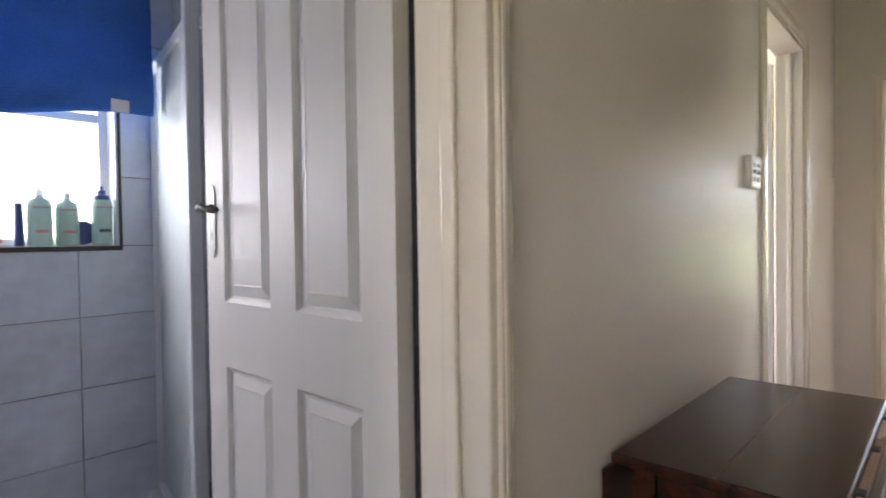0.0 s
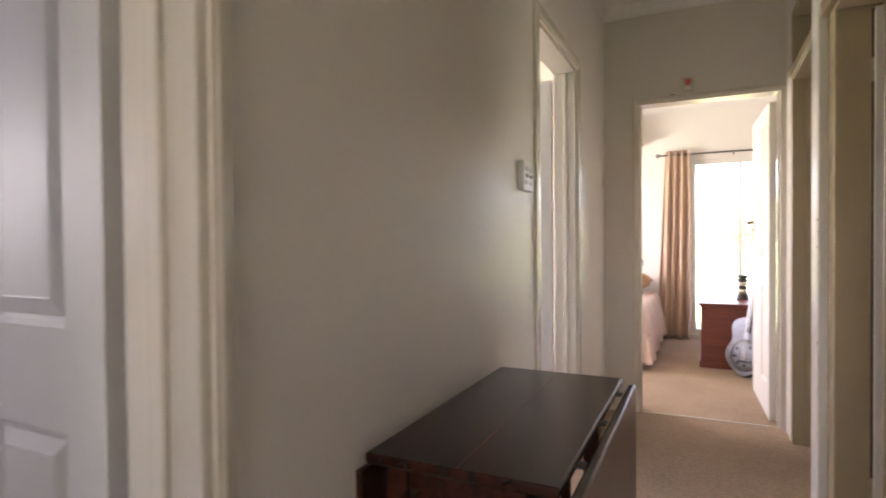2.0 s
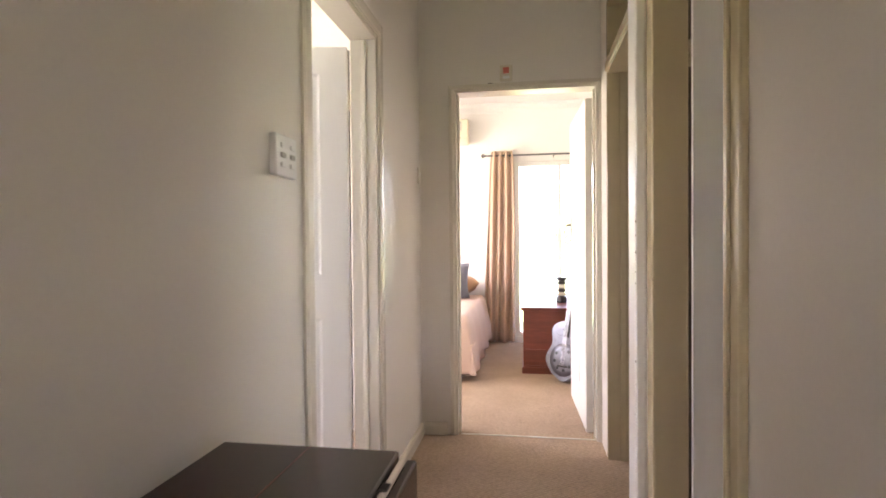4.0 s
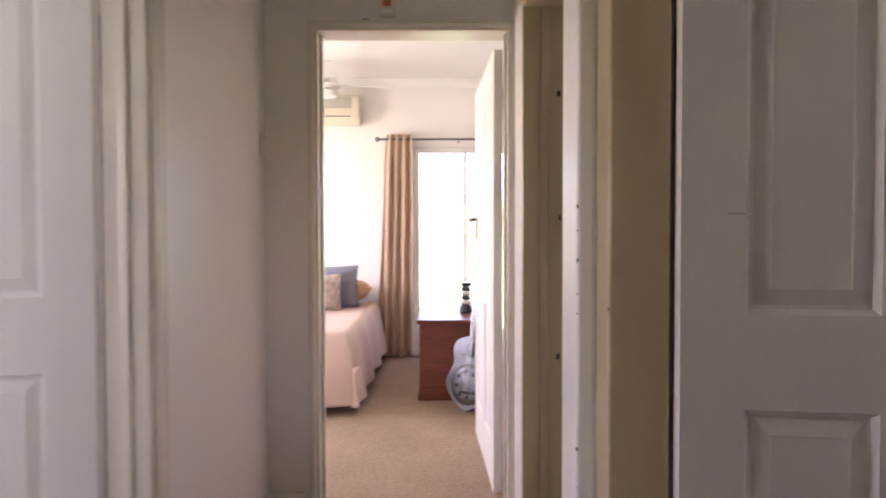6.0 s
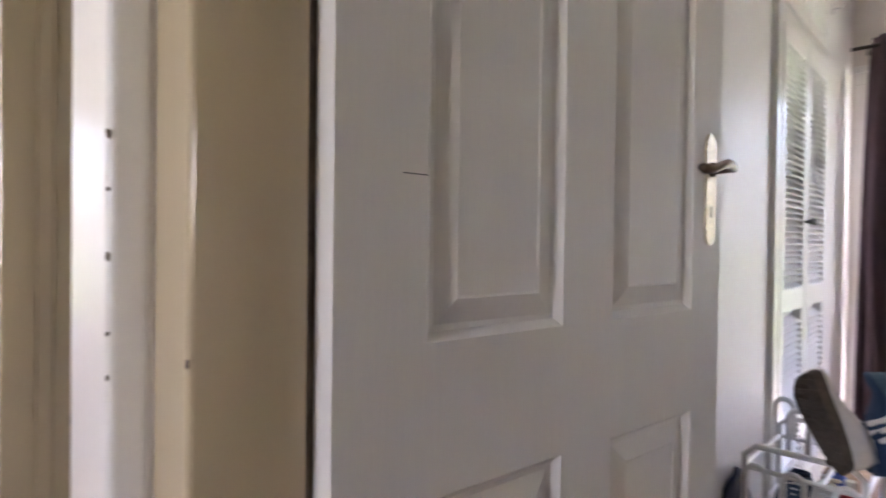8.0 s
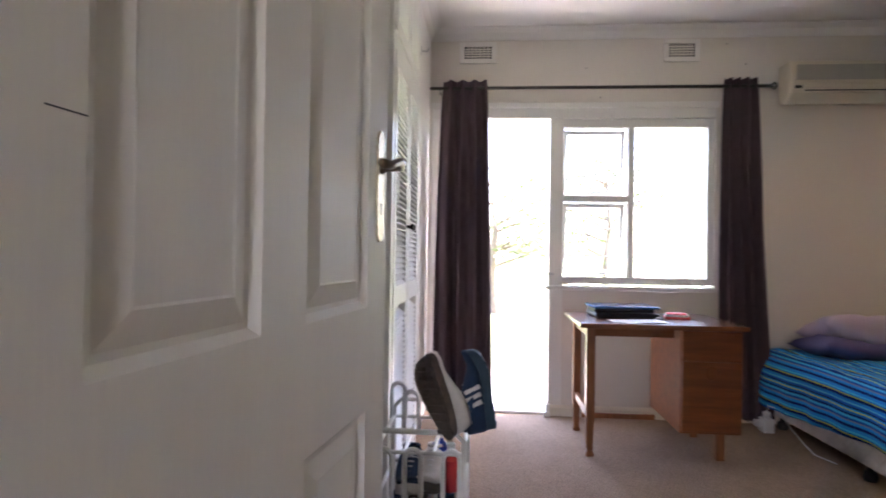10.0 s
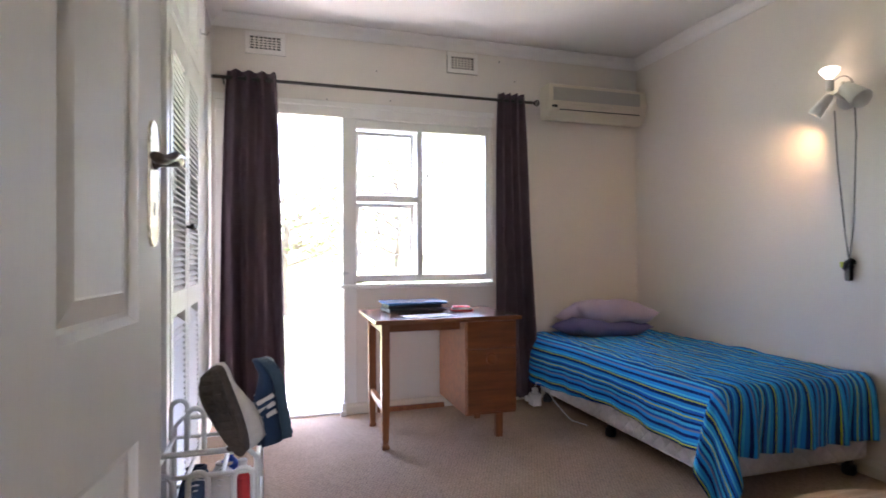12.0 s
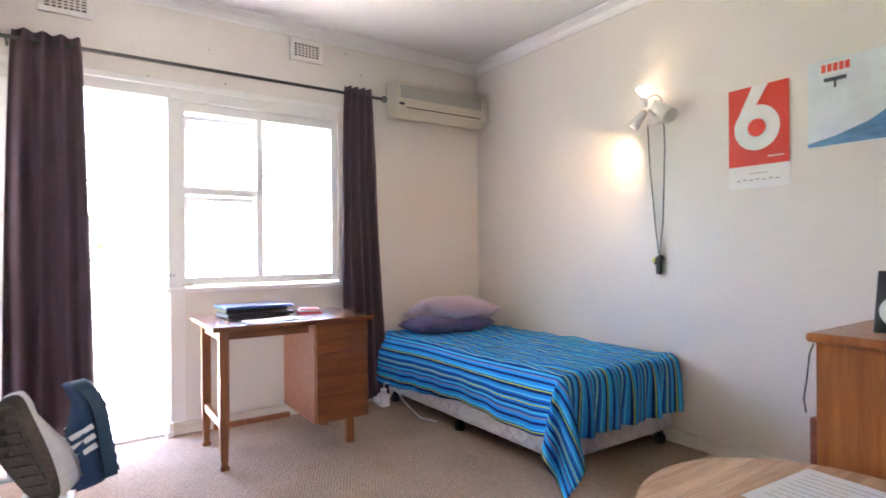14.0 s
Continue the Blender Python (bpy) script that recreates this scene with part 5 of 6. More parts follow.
def basis(origin, x, z):
    """A pose from an origin, the way of local x and roughly that of local z."""
    x = Vector(x).normalized()
    y = Vector(z).cross(x).normalized()
    z = x.cross(y)
    return Matrix.Translation(origin) @ Matrix((x, y, z)).transposed().to_4x4()


sneaker("sneaker", basis((2.482, -2.20, 0.535), (0.10, 0.05, 0.26), (-0.60, -0.79, 0.08)), SNEAKWHITE, RUBBER, "worn white sneaker hung up showing its dirty sole")
sneaker("sneaker", basis((2.372, -2.29, 0.53), (0.045, 0.02, 0.29), (1, 0.12, 0)), SNEAKBLUE, TEALSOLE, "navy suede sneaker with three pale stripes, hung upright", SNEAKWHITE, SNEAKBLUE)
for x, y, z, a, up, so, lab in ((2.56, -2.42, 0.312, 85, SNEAKWHITE, RUBBER, "grey-white sneaker on the shoe rack"), (2.66, -2.40, 0.312, 95, SNEAKBLUE, SNEAKWHITE, "dark blue shoe on the shoe rack"), (2.62, -2.46, 0.132, 80, RUBBER, RUBBER, "brown shoe on the lowest rail of the rack"),
                                  (2.70, -2.40, 0.132, 92, SNEAKBLUE, TEALSOLE, "dark navy shoe on the lowest rail of the rack"), (2.53, -2.40, 0.132, 96, SNEAKBLUE, RUBBER, "black and navy shoe on the lowest rail of the rack")):
    sneaker("sneaker", pose(x, y - 0.13, z, 0, 0, a), up, so, lab)
for x, y, z, col, lab in ((2.55, -2.50, 0.286, (0.02, 0.08, 0.5), "blue plastic bottle lying in the shoe rack"), (2.50, -2.36, 0.286, (0.5, 0.03, 0.03), "red spray can standing in the shoe rack")):
    b = thing("bottle", pose(x, y, z), lab, "bottle")
    part("body", lathe([(0.028, 0), (0.031, 0.01), (0.031, 0.11), (0.012, 0.13), (0.012, 0.14)], 16), material("plastic_" + lab.split()[0], col, 0.35), b)
    part("cap", lathe([(0.014, 0.14), (0.014, 0.165), (0.0, 0.167)], 12), WHITEPLASTIC, b)
cl = thing("dark_jacket", pose(2.745, -2.25, 0), "dark navy jacket slumped beside the shoe rack", "jacket")
part("cloth", sheet(lambda u, v: Vector((0.03 - 0.05 * v * math.sin(u * 3.1) + 0.02 * noise.noise((u * 4, v * 4, 2)), (u - 0.5) * 0.22 - 0.1 * v * 0.3, 0.02 + 0.42 * (1 - v) * (0.75 + 0.25 * math.sin(u * 3)))), 14, 18, 0.012), material("navy_cloth", (0.012, 0.016, 0.04), 0.9, grain=120, vary=0.2), cl, smooth=True)

for x, z in ((1.70, 2.44), (0.62, 2.46), (2.05, 2.21), (1.60, 2.235), (0.75, 2.60)):
    nl = thing("nail", pose(x, -4.315, z), "small dark nail in the cream wall", "nail", group="nails over the window")
    part("head", lathe([(0.004, 0), (0.004, 0.006), (0.0, 0.007)], 8, m=Matrix.Rotation(radians(-90), 4, "X")), DARKMETAL, nl)


# ---------------------------------------------------------------- passage
def drop_leaf_table():
    root = thing("drop_leaf_table", pose(0, 0, 0), "dark mahogany drop-leaf table with its leaf hanging down", "table")
    x0, x1, y0, y1 = 1.03, 1.825, 0.148, 0.53
    part("tabletop", boxes((x0, x1, y0, y1, 0.735, 0.757), bevel=0.005), MAHOGANY, root)
    part("board", boxes((x0 + 0.004, x1 - 0.004, 0.335, 0.337, 0.7572, 0.7578)), REDWOOD, root, "reddish joint line")
    part("leaf", boxes((x0 + 0.004, x1 - 0.004, 0.111, 0.133, 0.20, 0.742), bevel=0.005), MAHOGANY, root, "hanging table leaf")
    part("leaf", boxes((x0 - 0.012, x1 - 0.004, 0.5305, 0.544, 0.20, 0.725), bevel=0.004), MAHOGANY, root, "folded back leaf against the wall")
    for x in (x0 + 0.14, (x0 + x1) / 2, x1 - 0.14):
        part("hinge", boxes((x - 0.014, x + 0.014, 0.133, 0.149, 0.742, 0.748), bevel=0.002), DARKMETAL, root, "small steel hinge")
    for x in (x0 + 0.02, x1 - 0.07):
        for y in (y0 + 0.06, y1 - 0.08):
            part("leg", boxes((x, x + 0.045, y, y + 0.045, 0, 0.735), bevel=0.005), MAHOGANY, root)
        part("rail", boxes((x + 0.01, x + 0.035, y0 + 0.105, y1 - 0.08, 0.655, 0.735), bevel=0.003), MAHOGANY, root)
        part("rail", boxes((x + 0.01, x + 0.035, y0 + 0.105, y1 - 0.08, 0.08, 0.125), bevel=0.003), MAHOGANY, root)
        for k in range(3):
            y = y0 + 0.145 + 0.055 * k
            part("slat", boxes((x + 0.014, x + 0.03, y, y + 0.028, 0.125, 0.655), bevel=0.002), MAHOGANY, root)
    part("apron", boxes((x0 + 0.105, x1 - 0.10, y1 - 0.07, y1 - 0.05, 0.64, 0.735), bevel=0.003), MAHOGANY, root)
    part("apron", boxes((x0 + 0.105, x1 - 0.10, y0 + 0.07, y0 + 0.09, 0.64, 0.735), bevel=0.003), MAHOGANY, root)
    return root


drop_leaf_table()

sw = thing("light_switch", pose(2.135, 0.545, 1.405), "white square multi-lever light switch plate", "light switch")
part("plate", boxes((-0.062, 0.062, -0.022, 0, -0.055, 0.055), bevel=0.005), WHITEPLASTIC, sw)
for x in (-0.028, 0.028):
    for z in (-0.025, 0.0, 0.025):
        part("lever", boxes((x - 0.013, x + 0.013, -0.027, -0.022, z - 0.007, z + 0.007), bevel=0.002), ACGREY if z == 0.0 else WHITEPLASTIC, sw)
bl = thing("bell_push", pose(3.96, 0.545, 1.56), "small cream button plate on the passage wall", "button")
part("plate", boxes((-0.022, 0.022, -0.010, 0, -0.05, 0.05), bevel=0.004), WALL, bl)
part("button", lathe([(0.01, 0), (0.01, 0.006), (0.0, 0.008)], 14, m=Matrix.Translation((0, -0.010, 0.01)) @ Matrix.Rotation(radians(90), 4, "X")), WHITEPLASTIC, bl)
al = thing("alarm_light", pose(4.02, 0.022, 2.155), "small cream alarm light with red lens above the door", "alarm light")
part("housing", boxes((-0.022, 0, -0.036, 0.036, -0.045, 0.045), bevel=0.005), ACPLASTIC, al)
part("lens", boxes((-0.032, -0.021, -0.018, 0.018, -0.006, 0.030), bevel=0.004), REDLED, al, "glowing red lens")
part("lower_lens", boxes((-0.026, -0.021, -0.02, 0.02, -0.035, -0.018), bevel=0.002), WHITEPLASTIC, al)
nl = thing("nail", pose(4.02, 0.115, 2.10), "dark nail in the wall above the door", "nail")
part("shank", boxes((-0.012, 0, -0.012, 0.012, -0.002, 0.002)), DARKMETAL, nl)

# side room door frame: fanlight bars, catches and worn paint
fl = thing("fanlight", pose(2.93, -0.518, 2.06), "cream painted fanlight frame over the side room door", "fanlight", kind="structure")
part("rail", boxes((0.0, 0.84, -0.165, 0.012, 0.0, 0.05), bevel=0.006), SHADEGLOSS, fl)
part("frame", boxes((0.0, 0.03, -0.16, 0.003, 0.05, 0.36), (0.81, 0.84, -0.16, 0.003, 0.05, 0.36), (0.03, 0.81, -0.16, 0.003, 0.33, 0.36), bevel=0.003), SHADEGLOSS, fl)
part("pane", boxes((0.025, 0.815, -0.14, -0.135, 0.045, 0.335)), FROST, fl)
part("stay", boxes((0.788, 0.808, -0.13, -0.09, 0.14, 0.2), bevel=0.003), DARKMETAL, fl)
# WINPAINT instead of cream gloss: the daylight on this face is painted in.
casing = tagged(part("trim_side_room_casing", boxes((2.786, 2.928, -0.5185, -0.482, 0, 2.70), bevel=0.008, seg=3), WINPAINT), "cream casing painted whiter for the daylight on it, edges chipped", "trim", kind="structure")
stp = thing("strike_plate", pose(3.754, -0.655, 1.26), "worn metal strike plate in the door jamb", "strike plate")
part("plate", boxes((-0.004, 0, -0.014, 0.014, -0.04, 0.04), bevel=0.001), SHADEGLOSS, stp)
part("latch_hole", boxes((-0.0048, -0.0038, -0.004, 0.004, -0.02, 0.0)), BLACKPLASTIC, stp)
for z in (0.72, 1.72):
    c = thing("hinge_cutout", pose(3.754, -0.650, z), "dark screw hole in the door jamb", "hole")
    part("hole", boxes((-0.004, 0, -0.006, 0.006, -0.011, 0.011), bevel=0.001), DARKMETAL, c)
rng = random.Random(4)
for x, y, zs in ((2.786, -0.482, (1.02, 1.06, 1.13, 1.19, 0.74, 0.66, 0.55, 1.24)), (2.7065, -0.522, (1.04, 0.45))):
    for z in zs:
        s = rng.uniform(0.001, 0.0028)
        pts = [(s * rng.uniform(0.6, 1.2) * math.cos(a), 1.5 * s * rng.uniform(0.6, 1.3) * math.sin(a)) for a in [2 * math.pi * q / 9 for q in range(9)]]
        ch = tagged(part("paint_chip", prism(pts, -0.001, 0.001, m=Matrix.Translation((x + 0.0012, y - 0.0012, z)) @ Matrix.Rotation(radians(-45), 4, "Z") @ Matrix.Rotation(radians(90), 4, "X")), BARK), "dark chip in the cream gloss paint", "paint chip", kind="structure")

# ---------------------------------------------------------------- bathroom
def tiled_wall():
    """Wall tiles of the bathroom's window wall, each of its own."""
    root = thing("wall_bathroom_tiles", pose(0, 0, 0), "pale grey mottled ceramic tiles with dark joints", "tiles", kind="structure")
    w, h, j = 0.40, 0.30, 0.004
    made = {}
    hx0, hx1, hz0, hz1 = -0.35, 0.80, 1.18, 2.12
    for i in range(-4, 4):
        for k in range(-1, 9):
            x0, x1 = 0.645 + i * w, 0.645 + (i + 1) * w
            z0, z1 = 0.28 + (k - 1) * h, 0.28 + k * h
            x0, x1, z0, z1 = max(x0, -0.99), min(x1, 1.89), max(z0, 0.008), min(z1, 2.70)
            if x1 - x0 < 0.02 or z1 - z0 < 0.02:
                continue
            pieces = []
            ov = x1 > hx0 and x0 < hx1 and z1 > hz0 + 0.005 and z0 < hz1
            if not ov:
                pieces = [(x0, x1, z0, z1)]
            else:
                if x0 < hx0:
                    pieces.append((x0, hx0, z0, z1))
                if x1 > hx1:
                    pieces.append((hx1, x1, z0, z1))
                if z1 > hz1:
                    pieces.append((max(x0, hx0), min(x1, hx1), max(z0, hz1), z1))
            for a, b, c, d in pieces:
                if b - a < 0.012 or d - c < 0.012:
                    continue
                key = (round(b - a, 3), round(d - c, 3))
                if key not in made:
                    bm = boxes((j / 2, b - a - j / 2, -0.012, 0.0, j / 2, d - c - j / 2))
                    made[key] = part("tile", bm, TILE, root)
                    ob = made[key]
                else:
                    ob = new("tile", made[key].data)
                    ob.parent = root
                ob.location = (a, 2.712, c)
    return root


tiled_wall()
reveal = structure("window_bathroom_reveal", boxes((-0.35, 0.80, 2.70, 2.80, 1.168, 1.184), (0.792, 0.806, 2.70, 2.80, 1.184, 2.12)), TILE, "dark edged tiled window reveal", "reveal")
edge = structure("window_bathroom_edge", boxes((-0.35, 0.812, 2.692, 2.702, 1.160, 1.180), (0.800, 0.812, 2.692, 2.702, 1.180, 2.12), bevel=0.002), DARKMETAL, "dark metal tile edge round the window", "edge trim")
bw = thing("window_2", pose(0, 0, 0), "white bathroom window with bright obscured glass", "window", kind="structure")
part("frame", boxes((-0.35, 0.792, 2.80, 2.83, 1.184, 1.215), (0.755, 0.792, 2.80, 2.83, 1.215, 2.12), (-0.35, -0.315, 2.80, 2.83, 1.215, 2.12), (-0.315, 0.755, 2.80, 2.83, 2.085, 2.12), (-0.315, 0.755, 2.80, 2.83, 1.72, 1.76), bevel=0.004), WINPAINT, bw)
for z0, z1 in ((1.215, 1.72), (1.76, 2.085)):
    p = part("pane", boxes((-0.315, 0.755, 2.812, 2.816, z0, z1)), FROST, bw)
    p.visible_shadow = False
part("window_stay", tube([(0.30, 2.795, 1.735), (0.34, 2.78, 1.745), (0.38, 2.79, 1.735)], 0.007), CHROME, bw)


def shampoo(name, x, y, w, h, pump, label):
    root = thing(name, pose(x, y, 1.184), label, "bottle", group="bottles on the sill")
    part("bottle_body", lathe([(w * 0.46, 0), (w * 0.5, 0.008), (w * 0.5, h * 0.78), (w * 0.44, h * 0.9), (0.014, h * 0.96), (0.013, h)], 20), BOTTLE, root, smooth=True)
    part("cap", lathe([(0.015, h), (0.015, h + 0.02), (0.006, h + 0.024), (0.005, h + 0.04), (0.0, h + 0.041)], 14), WHITEPLASTIC if not pump else NAVY, root)
    if pump:
        part("pump_spout", tube([(0, 0, h + 0.04), (0, 0, h + 0.055), (-0.015, -0.012, h + 0.057), (-0.03, -0.02, h + 0.052)], 0.005, 8), WHITEPLASTIC, root)
        part("pump_collar", lathe([(w * 0.42, h * 0.9), (w * 0.36, h * 0.99), (0.012, h * 1.02)], 18), NAVY, root)
    part("print_bar", boxes((-0.03, 0.03, -w * 0.5 - 0.002, -w * 0.5 + 0.004, h * 0.74, h * 0.77)), PINKPRINT, root)
    part("print_bar", boxes((-0.022, 0.022, -w * 0.5 - 0.002, -w * 0.5 + 0.004, h * 0.26, h * 0.32)), PINKPRINT if not pump else INK, root)
    return root


shampoo("shampoo_bottle", 0.523, 2.74, 0.088, 0.205, False, "pale green shampoo bottle on the window sill")
shampoo("shampoo_bottle", 0.618, 2.745, 0.085, 0.195, False, "pale green conditioner bottle on the window sill")
shampoo("pump_bottle", 0.745, 2.735, 0.08, 0.215, True, "green pump bottle with dark collar on the sill")
tb = thing("tube", pose(0.455, 2.74, 1.184), "slim navy tube standing on the window sill", "tube")
part("body", lathe([(0.017, 0), (0.018, 0.01), (0.014, 0.17), (0.002, 0.175)], 14), NAVY, tb)
jr = thing("jar", pose(0.68, 2.765, 1.184), "round dark blue tin standing on edge", "tin")
part("tin", lathe([(0.05, -0.012), (0.052, 0.0), (0.05, 0.012)], 24, m=Matrix.Translation((0, 0, 0.053)) @ Matrix.Rotation(radians(80), 4, "X")), NAVY, jr)
sp = thing("soap_box", pose(0.375, 2.735, 1.184), "small pale soap dish on the window sill", "soap dish")
part("dish", boxes((-0.035, 0.035, -0.025, 0.025, 0, 0.012), bevel=0.004), WHITEPLASTIC, sp)
part("soap", boxes((-0.025, 0.025, -0.018, 0.018, 0.012, 0.03), bevel=0.006), PINKPRINT, sp)


def towel():
    root = thing("towel", pose(0.29, 2.56, 2.36), "large blue terry bath towel hanging across the window", "towel")

    def fn(u, v):
        x = (u - 0.5) * 1.2
        sag = 0.11 * math.sin(math.pi * min(1, max(0, u))) * v * 0.4
        z = -v * 0.69 + 0.055 * u * v - sag * 0.5 + 0.012 * math.sin(u * 9) * v
        y = 0.025 * math.sin(u * 11 + v * 2) * v + 0.02 * noise.noise((u * 3, v * 3, 1)) - 0.03 * v
        return Vector((x, y, z))

    part("cloth", sheet(fn, 60, 34, 0.012), TOWEL, root, smooth=True)
    for k in range(7):
        v = 0.84 + 0.02 * k
        part("woven_band", tube([fn(i / 40, v) + Vector((0, -0.009, 0)) for i in range(41)], 0.004, 6), TOWEL, root)
    lab = fn(0.885, 0.955)
    part("label", boxes((lab.x - 0.03, lab.x + 0.035, lab.y - 0.02, lab.y - 0.016, lab.z - 0.03, lab.z + 0.02)), LABELWHITE, root, "white sewn label")
    part("rail", tube([(-0.75, 0.0, 0.008), (0.70, 0.0, 0.008)], 0.008, 10), ALU, root)
    part("rail_bracket", tube([(0.62, 0, 0.008), (0.62, 0.15, 0.008)], 0.008, 10), ALU, root)
    part("rail_bracket", tube([(-0.7, 0, 0.008), (-0.7, 0.15, 0.008)], 0.008, 10), ALU, root)
    return root


towel()


def shower_screen():
    a, b = Vector((0.955, 2.695, 0)), Vector((0.82, 1.955, 0))
    d = (b - a)
    ang = math.degrees(math.atan2(d.y, d.x))
    L = d.length
    root = thing("shower_screen", pose(a.x, a.y, 0.006, 0, 0, ang), "white framed shower screen with misted glass", "shower screen")
    part("post", boxes((0.0, 0.03, -0.02, 0.02, 0.06, 1.975), bevel=0.004), ALU, root)
    part("post", boxes((0.032, 0.052, -0.014, 0.014, 0.08, 1.95), bevel=0.004), ALU, root)
    part("post", boxes((L - 0.05, L, -0.025, 0.025, 0.0, 2.06), bevel=0.006), ALU, root)
    part("post", boxes((L - 0.085, L - 0.054, -0.014, 0.014, 0.08, 1.95), bevel=0.004), ALU, root)
    part("rail", boxes((0.03, L - 0.05, -0.018, 0.018, 1.935, 1.975), bevel=0.004), ALU, root)
    part("rail", boxes((0.03, L - 0.05, -0.018, 0.018, 0.06, 0.10), bevel=0.004), ALU, root)
    p = part("pane", boxes((0.046, L - 0.081, -0.003, 0.003, 0.095, 1.94)), FROST, root)
    part("kerb", boxes((0.0, L, -0.06, 0.06, 0.0, 0.06), bevel=0.012), WHITEPLASTIC, root)
    part("return_rail", boxes((L - 0.03, L, 0.025, 0.9, 1.935, 1.975), bevel=0.004), ALU, root)
    part("return_kerb", boxes((L - 0.06, L, 0.062, 0.9, 0.0, 0.06), bevel=0.01), WHITEPLASTIC, root)
    return root


shower_screen()


# ---------------------------------------------------------------- main bedroom
def main_window():
    root = thing("window_3", pose(0, 0, 0), "tall white framed window in the main bedroom", "window", kind="structure")
    part("frame", boxes((7.10, 7.16, -0.95, -0.90, 0.06, 2.06), (7.10, 7.16, 0.01, 0.06, 0.06, 2.06), (7.10, 7.16, -0.90, 0.01, 2.01, 2.06), (7.10, 7.16, -0.90, 0.01, 0.06, 0.12), (7.10, 7.16, -0.46, -0.42, 0.12, 2.01), bevel=0.004), WINPAINT, root)
    for y0, y1 in ((-0.90, -0.46), (-0.42, 0.01)):
        p = part("pane", boxes((7.128, 7.132, y0, y1, 0.12, 2.01)), GLASS, root)
        p.visible_shadow = False
    part("catch", boxes((7.085, 7.10, -0.22, -0.17, 1.40, 1.415), bevel=0.003), DARKMETAL, root)
    part("catch", boxes((7.085, 7.10, -0.22, -0.17, 0.80, 0.815), bevel=0.003), DARKMETAL, root)
    return root


main_window()
curtain("curtain", pose(6.995, 0.20, 2.125, 0, 0, 90), 0.36, 2.16, 4, 0.04, CURTAIN_A, "tan floor-length curtain drawn beside the bright window", 2, 0.24)
curtain_rod("curtain_rod", (6.995, 0.36, 2.125), (6.995, -1.05, 2.125), 0.010, GREYROD, "thin grey curtain rod with caged finial", (0.0,), (0.52,), (0.085, 0))
air_conditioner("air_conditioner", pose(7.08, 1.0, 2.26, 0, 0, 90), 0.85, 0.28, 0.19, "cream split air conditioner high on the bedroom wall")


def sconce():
    root = thing("wall_sconce", pose(7.08, 1.19, 1.93), "small brushed metal wall light with two glass shades", "wall light")
    part("wall_plate", lathe([(0.045, 0), (0.045, 0.012), (0.0, 0.02)], 18, m=Matrix.Rotation(radians(-90), 4, "Y")), PEWTER, root)
    part("arm", tube([(-0.06, 0.12, 0.02), (-0.07, 0.0, -0.01), (-0.06, -0.16, -0.01), (-0.06, -0.2, -0.05)], 0.009), PEWTER, root)
    for y, z in ((0.12, 0.045), (-0.17, 0.01)):
        part("shade", lathe([(0.015, -0.02), (0.03, 0.0), (0.045, 0.035), (0.042, 0.036), (0.012, 0.0)], 16, m=Matrix.Translation((-0.06, y, z))), WHITEPLASTIC, root, smooth=True)
    return root


sconce()


def ceiling_fan():
    root = thing("ceiling_fan", pose(6.5, 0.80, H), "white ceiling fan at rest in the main bedroom", "ceiling fan")
    part("rod", tube([(0, 0, 0), (0, 0, -0.16)], 0.012), WHITEPLASTIC, root)
    part("motor", lathe([(0.05, -0.14), (0.11, -0.16), (0.12, -0.22), (0.08, -0.25), (0.0, -0.255)], 28), WHITEPLASTIC, root)
    part("light_bowl", lathe([(0.06, -0.25), (0.10, -0.27), (0.09, -0.31), (0.0, -0.335)], 24), WHITEPLASTIC, root)
    for k in range(4):
        a = radians(12 + 90 * k)
        m = Matrix.Rotation(a, 4, "Z") @ Matrix.Translation((0, 0, -0.2)) @ Matrix.Rotation(radians(12), 4, "X")
        part("blade", prism([(0.16, -0.05), (0.6, -0.07), (0.64, -0.04), (0.64, 0.04), (0.6, 0.07), (0.16, 0.05)], -0.004, 0.004, m=m), WHITEPLASTIC, root)
        part("blade_arm", prism([(0.08, -0.02), (0.2, -0.03), (0.2, 0.03), (0.08, 0.02)], -0.008, -0.004, m=m), CHROME, root)
    return root


ceiling_fan()


def double_bed():
    root = thing("double_bed", pose(0, 0, 0), "double bed under a pale pink bedspread", "bed")
    part("base", boxes((5.38, 7.0, 0.47, 2.05, 0.08, 0.30), bevel=0.02), BEDBASE, root)
    part("mattress", boxes((5.38, 7.0, 0.47, 2.05, 0.302, 0.53), bevel=0.05, seg=4), BEDBASE, root)
    for x in (5.45, 6.9):
        for y in (0.55, 1.95):
            part("foot", lathe([(0.03, 0), (0.035, 0.08)], 12, m=Matrix.Translation((x, y, 0))), BLACKPLASTIC, root)
    return root


double_bed()


